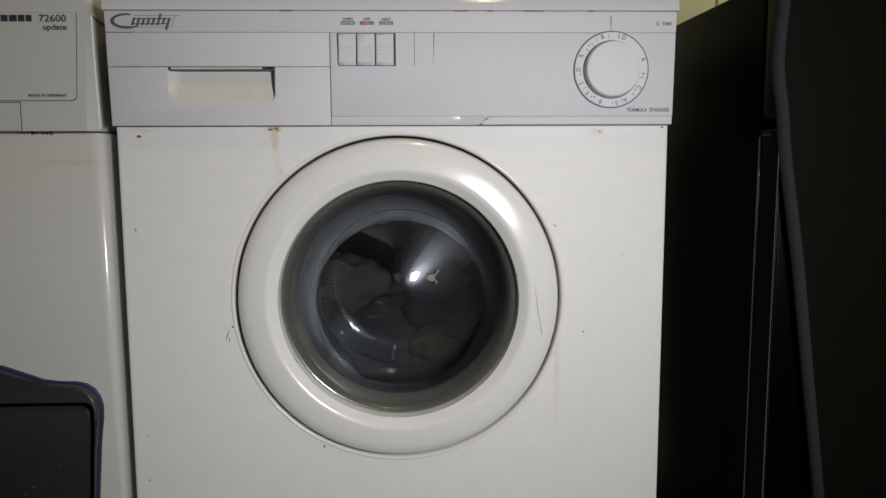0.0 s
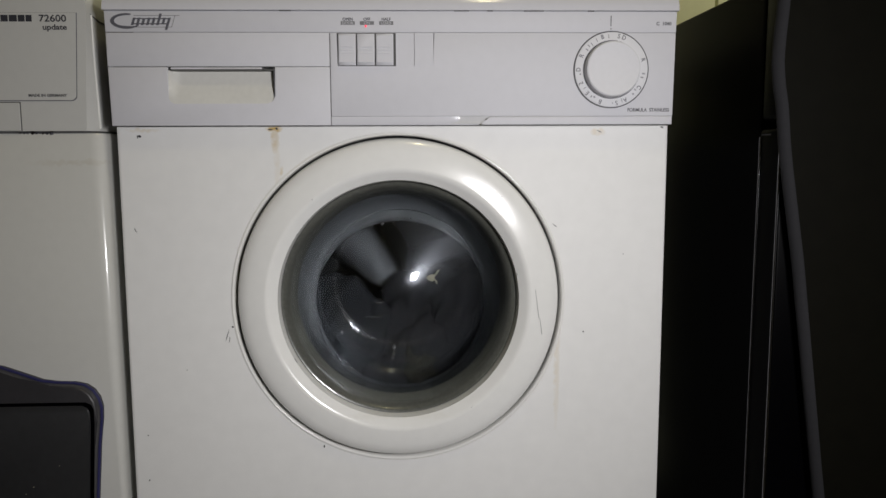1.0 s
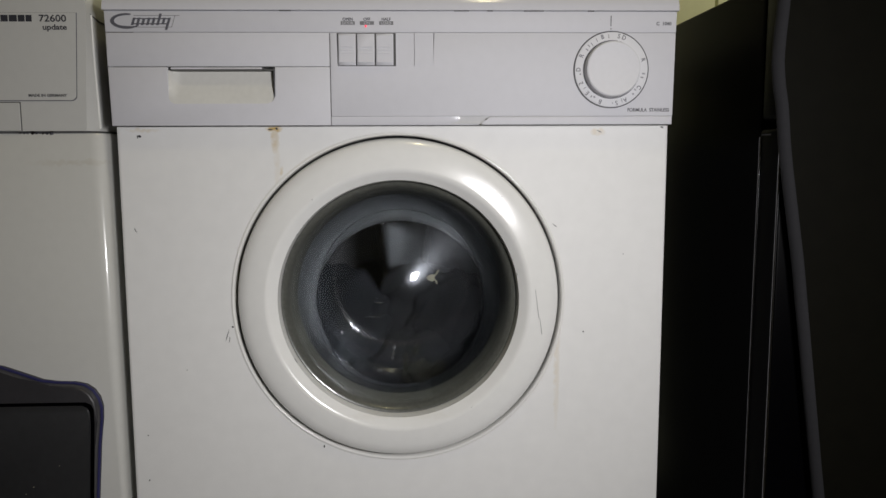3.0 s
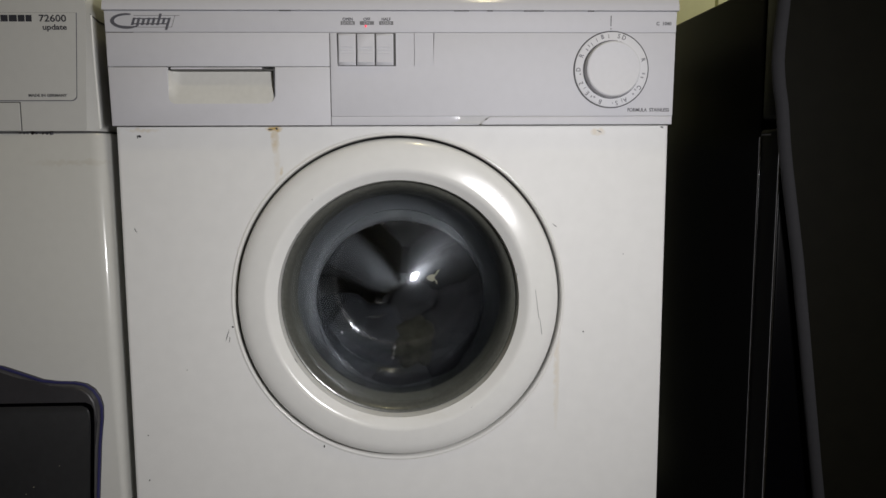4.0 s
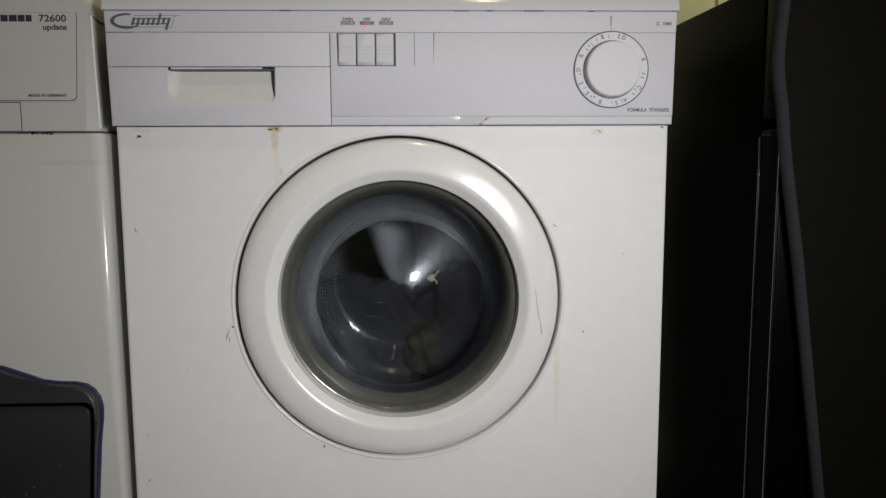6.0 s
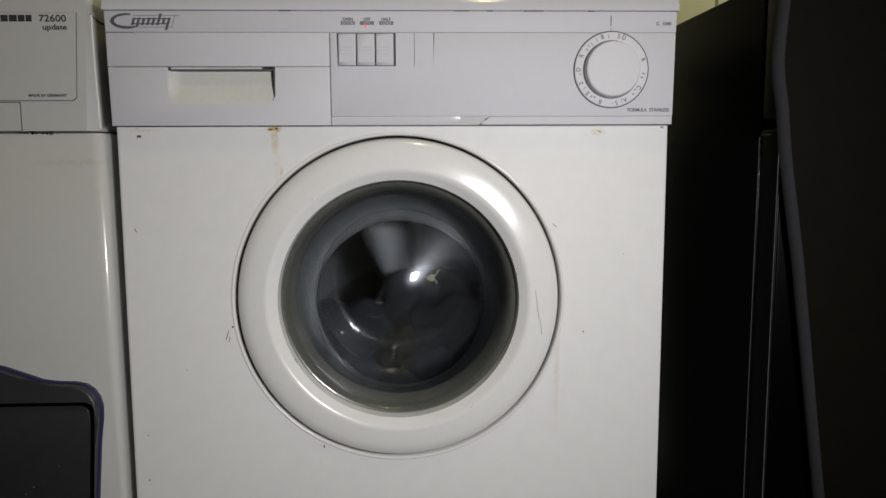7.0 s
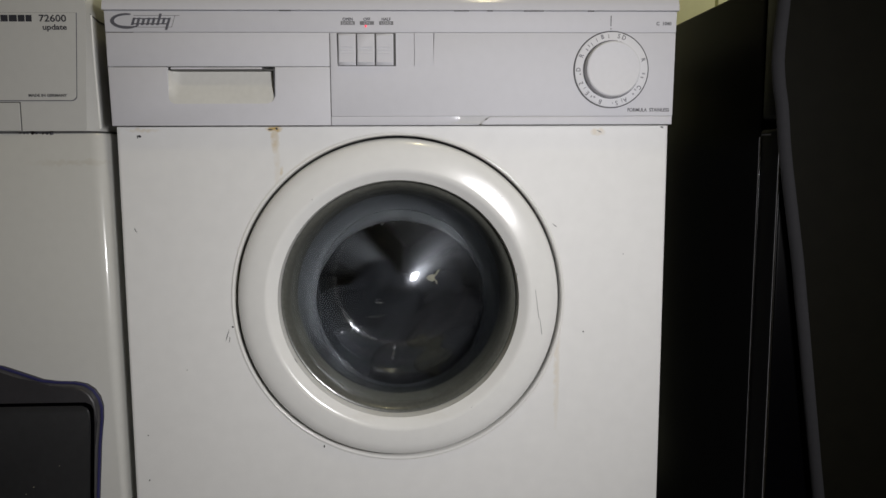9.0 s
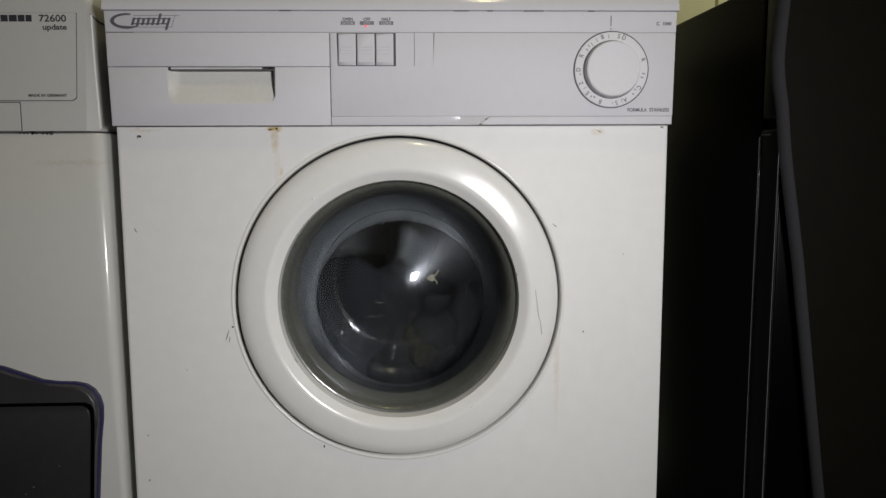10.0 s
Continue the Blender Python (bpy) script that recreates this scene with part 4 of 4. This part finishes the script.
room()
machine_ob = machine()
drum_ob = drum(machine_ob)
LAUNDRY = [  # piece, middle of its round (x, y, z), half width and height of the round, first angle
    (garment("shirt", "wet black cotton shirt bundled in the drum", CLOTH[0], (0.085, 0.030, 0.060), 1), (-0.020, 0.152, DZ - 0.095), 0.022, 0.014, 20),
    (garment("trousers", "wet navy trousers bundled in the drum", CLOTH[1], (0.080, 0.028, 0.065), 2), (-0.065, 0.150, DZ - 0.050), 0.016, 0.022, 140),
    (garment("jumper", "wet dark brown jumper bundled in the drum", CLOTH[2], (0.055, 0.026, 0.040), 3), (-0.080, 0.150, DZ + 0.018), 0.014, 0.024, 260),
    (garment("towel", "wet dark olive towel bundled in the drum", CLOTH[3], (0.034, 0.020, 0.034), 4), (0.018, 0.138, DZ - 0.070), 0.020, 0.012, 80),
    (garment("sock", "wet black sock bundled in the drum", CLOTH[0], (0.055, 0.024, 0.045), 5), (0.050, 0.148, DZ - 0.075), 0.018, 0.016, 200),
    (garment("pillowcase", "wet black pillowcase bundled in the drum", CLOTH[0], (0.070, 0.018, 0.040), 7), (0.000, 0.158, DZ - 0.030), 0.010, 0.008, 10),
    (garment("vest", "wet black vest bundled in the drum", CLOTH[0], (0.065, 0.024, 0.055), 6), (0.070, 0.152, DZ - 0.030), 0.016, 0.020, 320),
]
neighbour()
black_appliance()
board()


# ---- what moves ----
def motions():
    # times at which a ridge of the drum stands upright; each is a third of a turn after the last
    upright = [0.70, 1.24, 1.70, 2.17, 2.62, 3.03, 3.43, 3.82, 4.22, 4.62, 5.00, 5.36, 5.70, 6.06, 6.42, 6.77, 7.06, 7.37, 7.68, 7.97, 8.275, 8.575, 8.86, 9.15, 9.42, 9.70, 9.98, 10.26]
    ts = [0.0, 0.35, 0.45, 0.52, 0.60] + upright
    degs = [46, 46, 59, 86, 110] + [120 * (k + 1) + 12 for k in range(len(upright))]
    turn = [(round(0.1 * i, 1), float(np.interp(0.1 * i, ts, degs))) for i in range(101)]
    walk(drum_ob, [(t, pose(CX, 0.250, DZ, 0, a, 0)) for t, a in turn])
    for k, (ob, mid, w, h, first) in enumerate(LAUNDRY):
        rows = []
        for t, a in turn:
            go = a - 46
            ang = radians(first + go * (0.80 - 0.05 * k))
            x, y, z = mid[0] + CX + w * math.sin(ang), mid[1], mid[2] + h * math.cos(ang)
            if ob.name == "jumper":
                # it lies against the wall of the drum and goes round with it, sinking to the back
                up = radians(go + 282)
                sink = min(1.0, max(0.0, (t - 0.4) / 0.5))
                r = 0.082 + 0.060 * sink
                x, y, z = CX + r * math.sin(up), mid[1] + 0.085 * sink, DZ + r * math.cos(up)
            if ob.name == "vest":
                # once it is thrown up against the glass
                up = max(0.0, 1 - abs(t - 5.5) / 0.2)
                x, y, z = x + (0.010 - x) * up, y - 0.040 * up, z + (DZ + 0.040 - z) * up
            rows.append((t, pose(x, y, z, 0, go * (1.0 if ob.name == "jumper" else 0.7), 0)))
        walk(ob, rows)


motions()
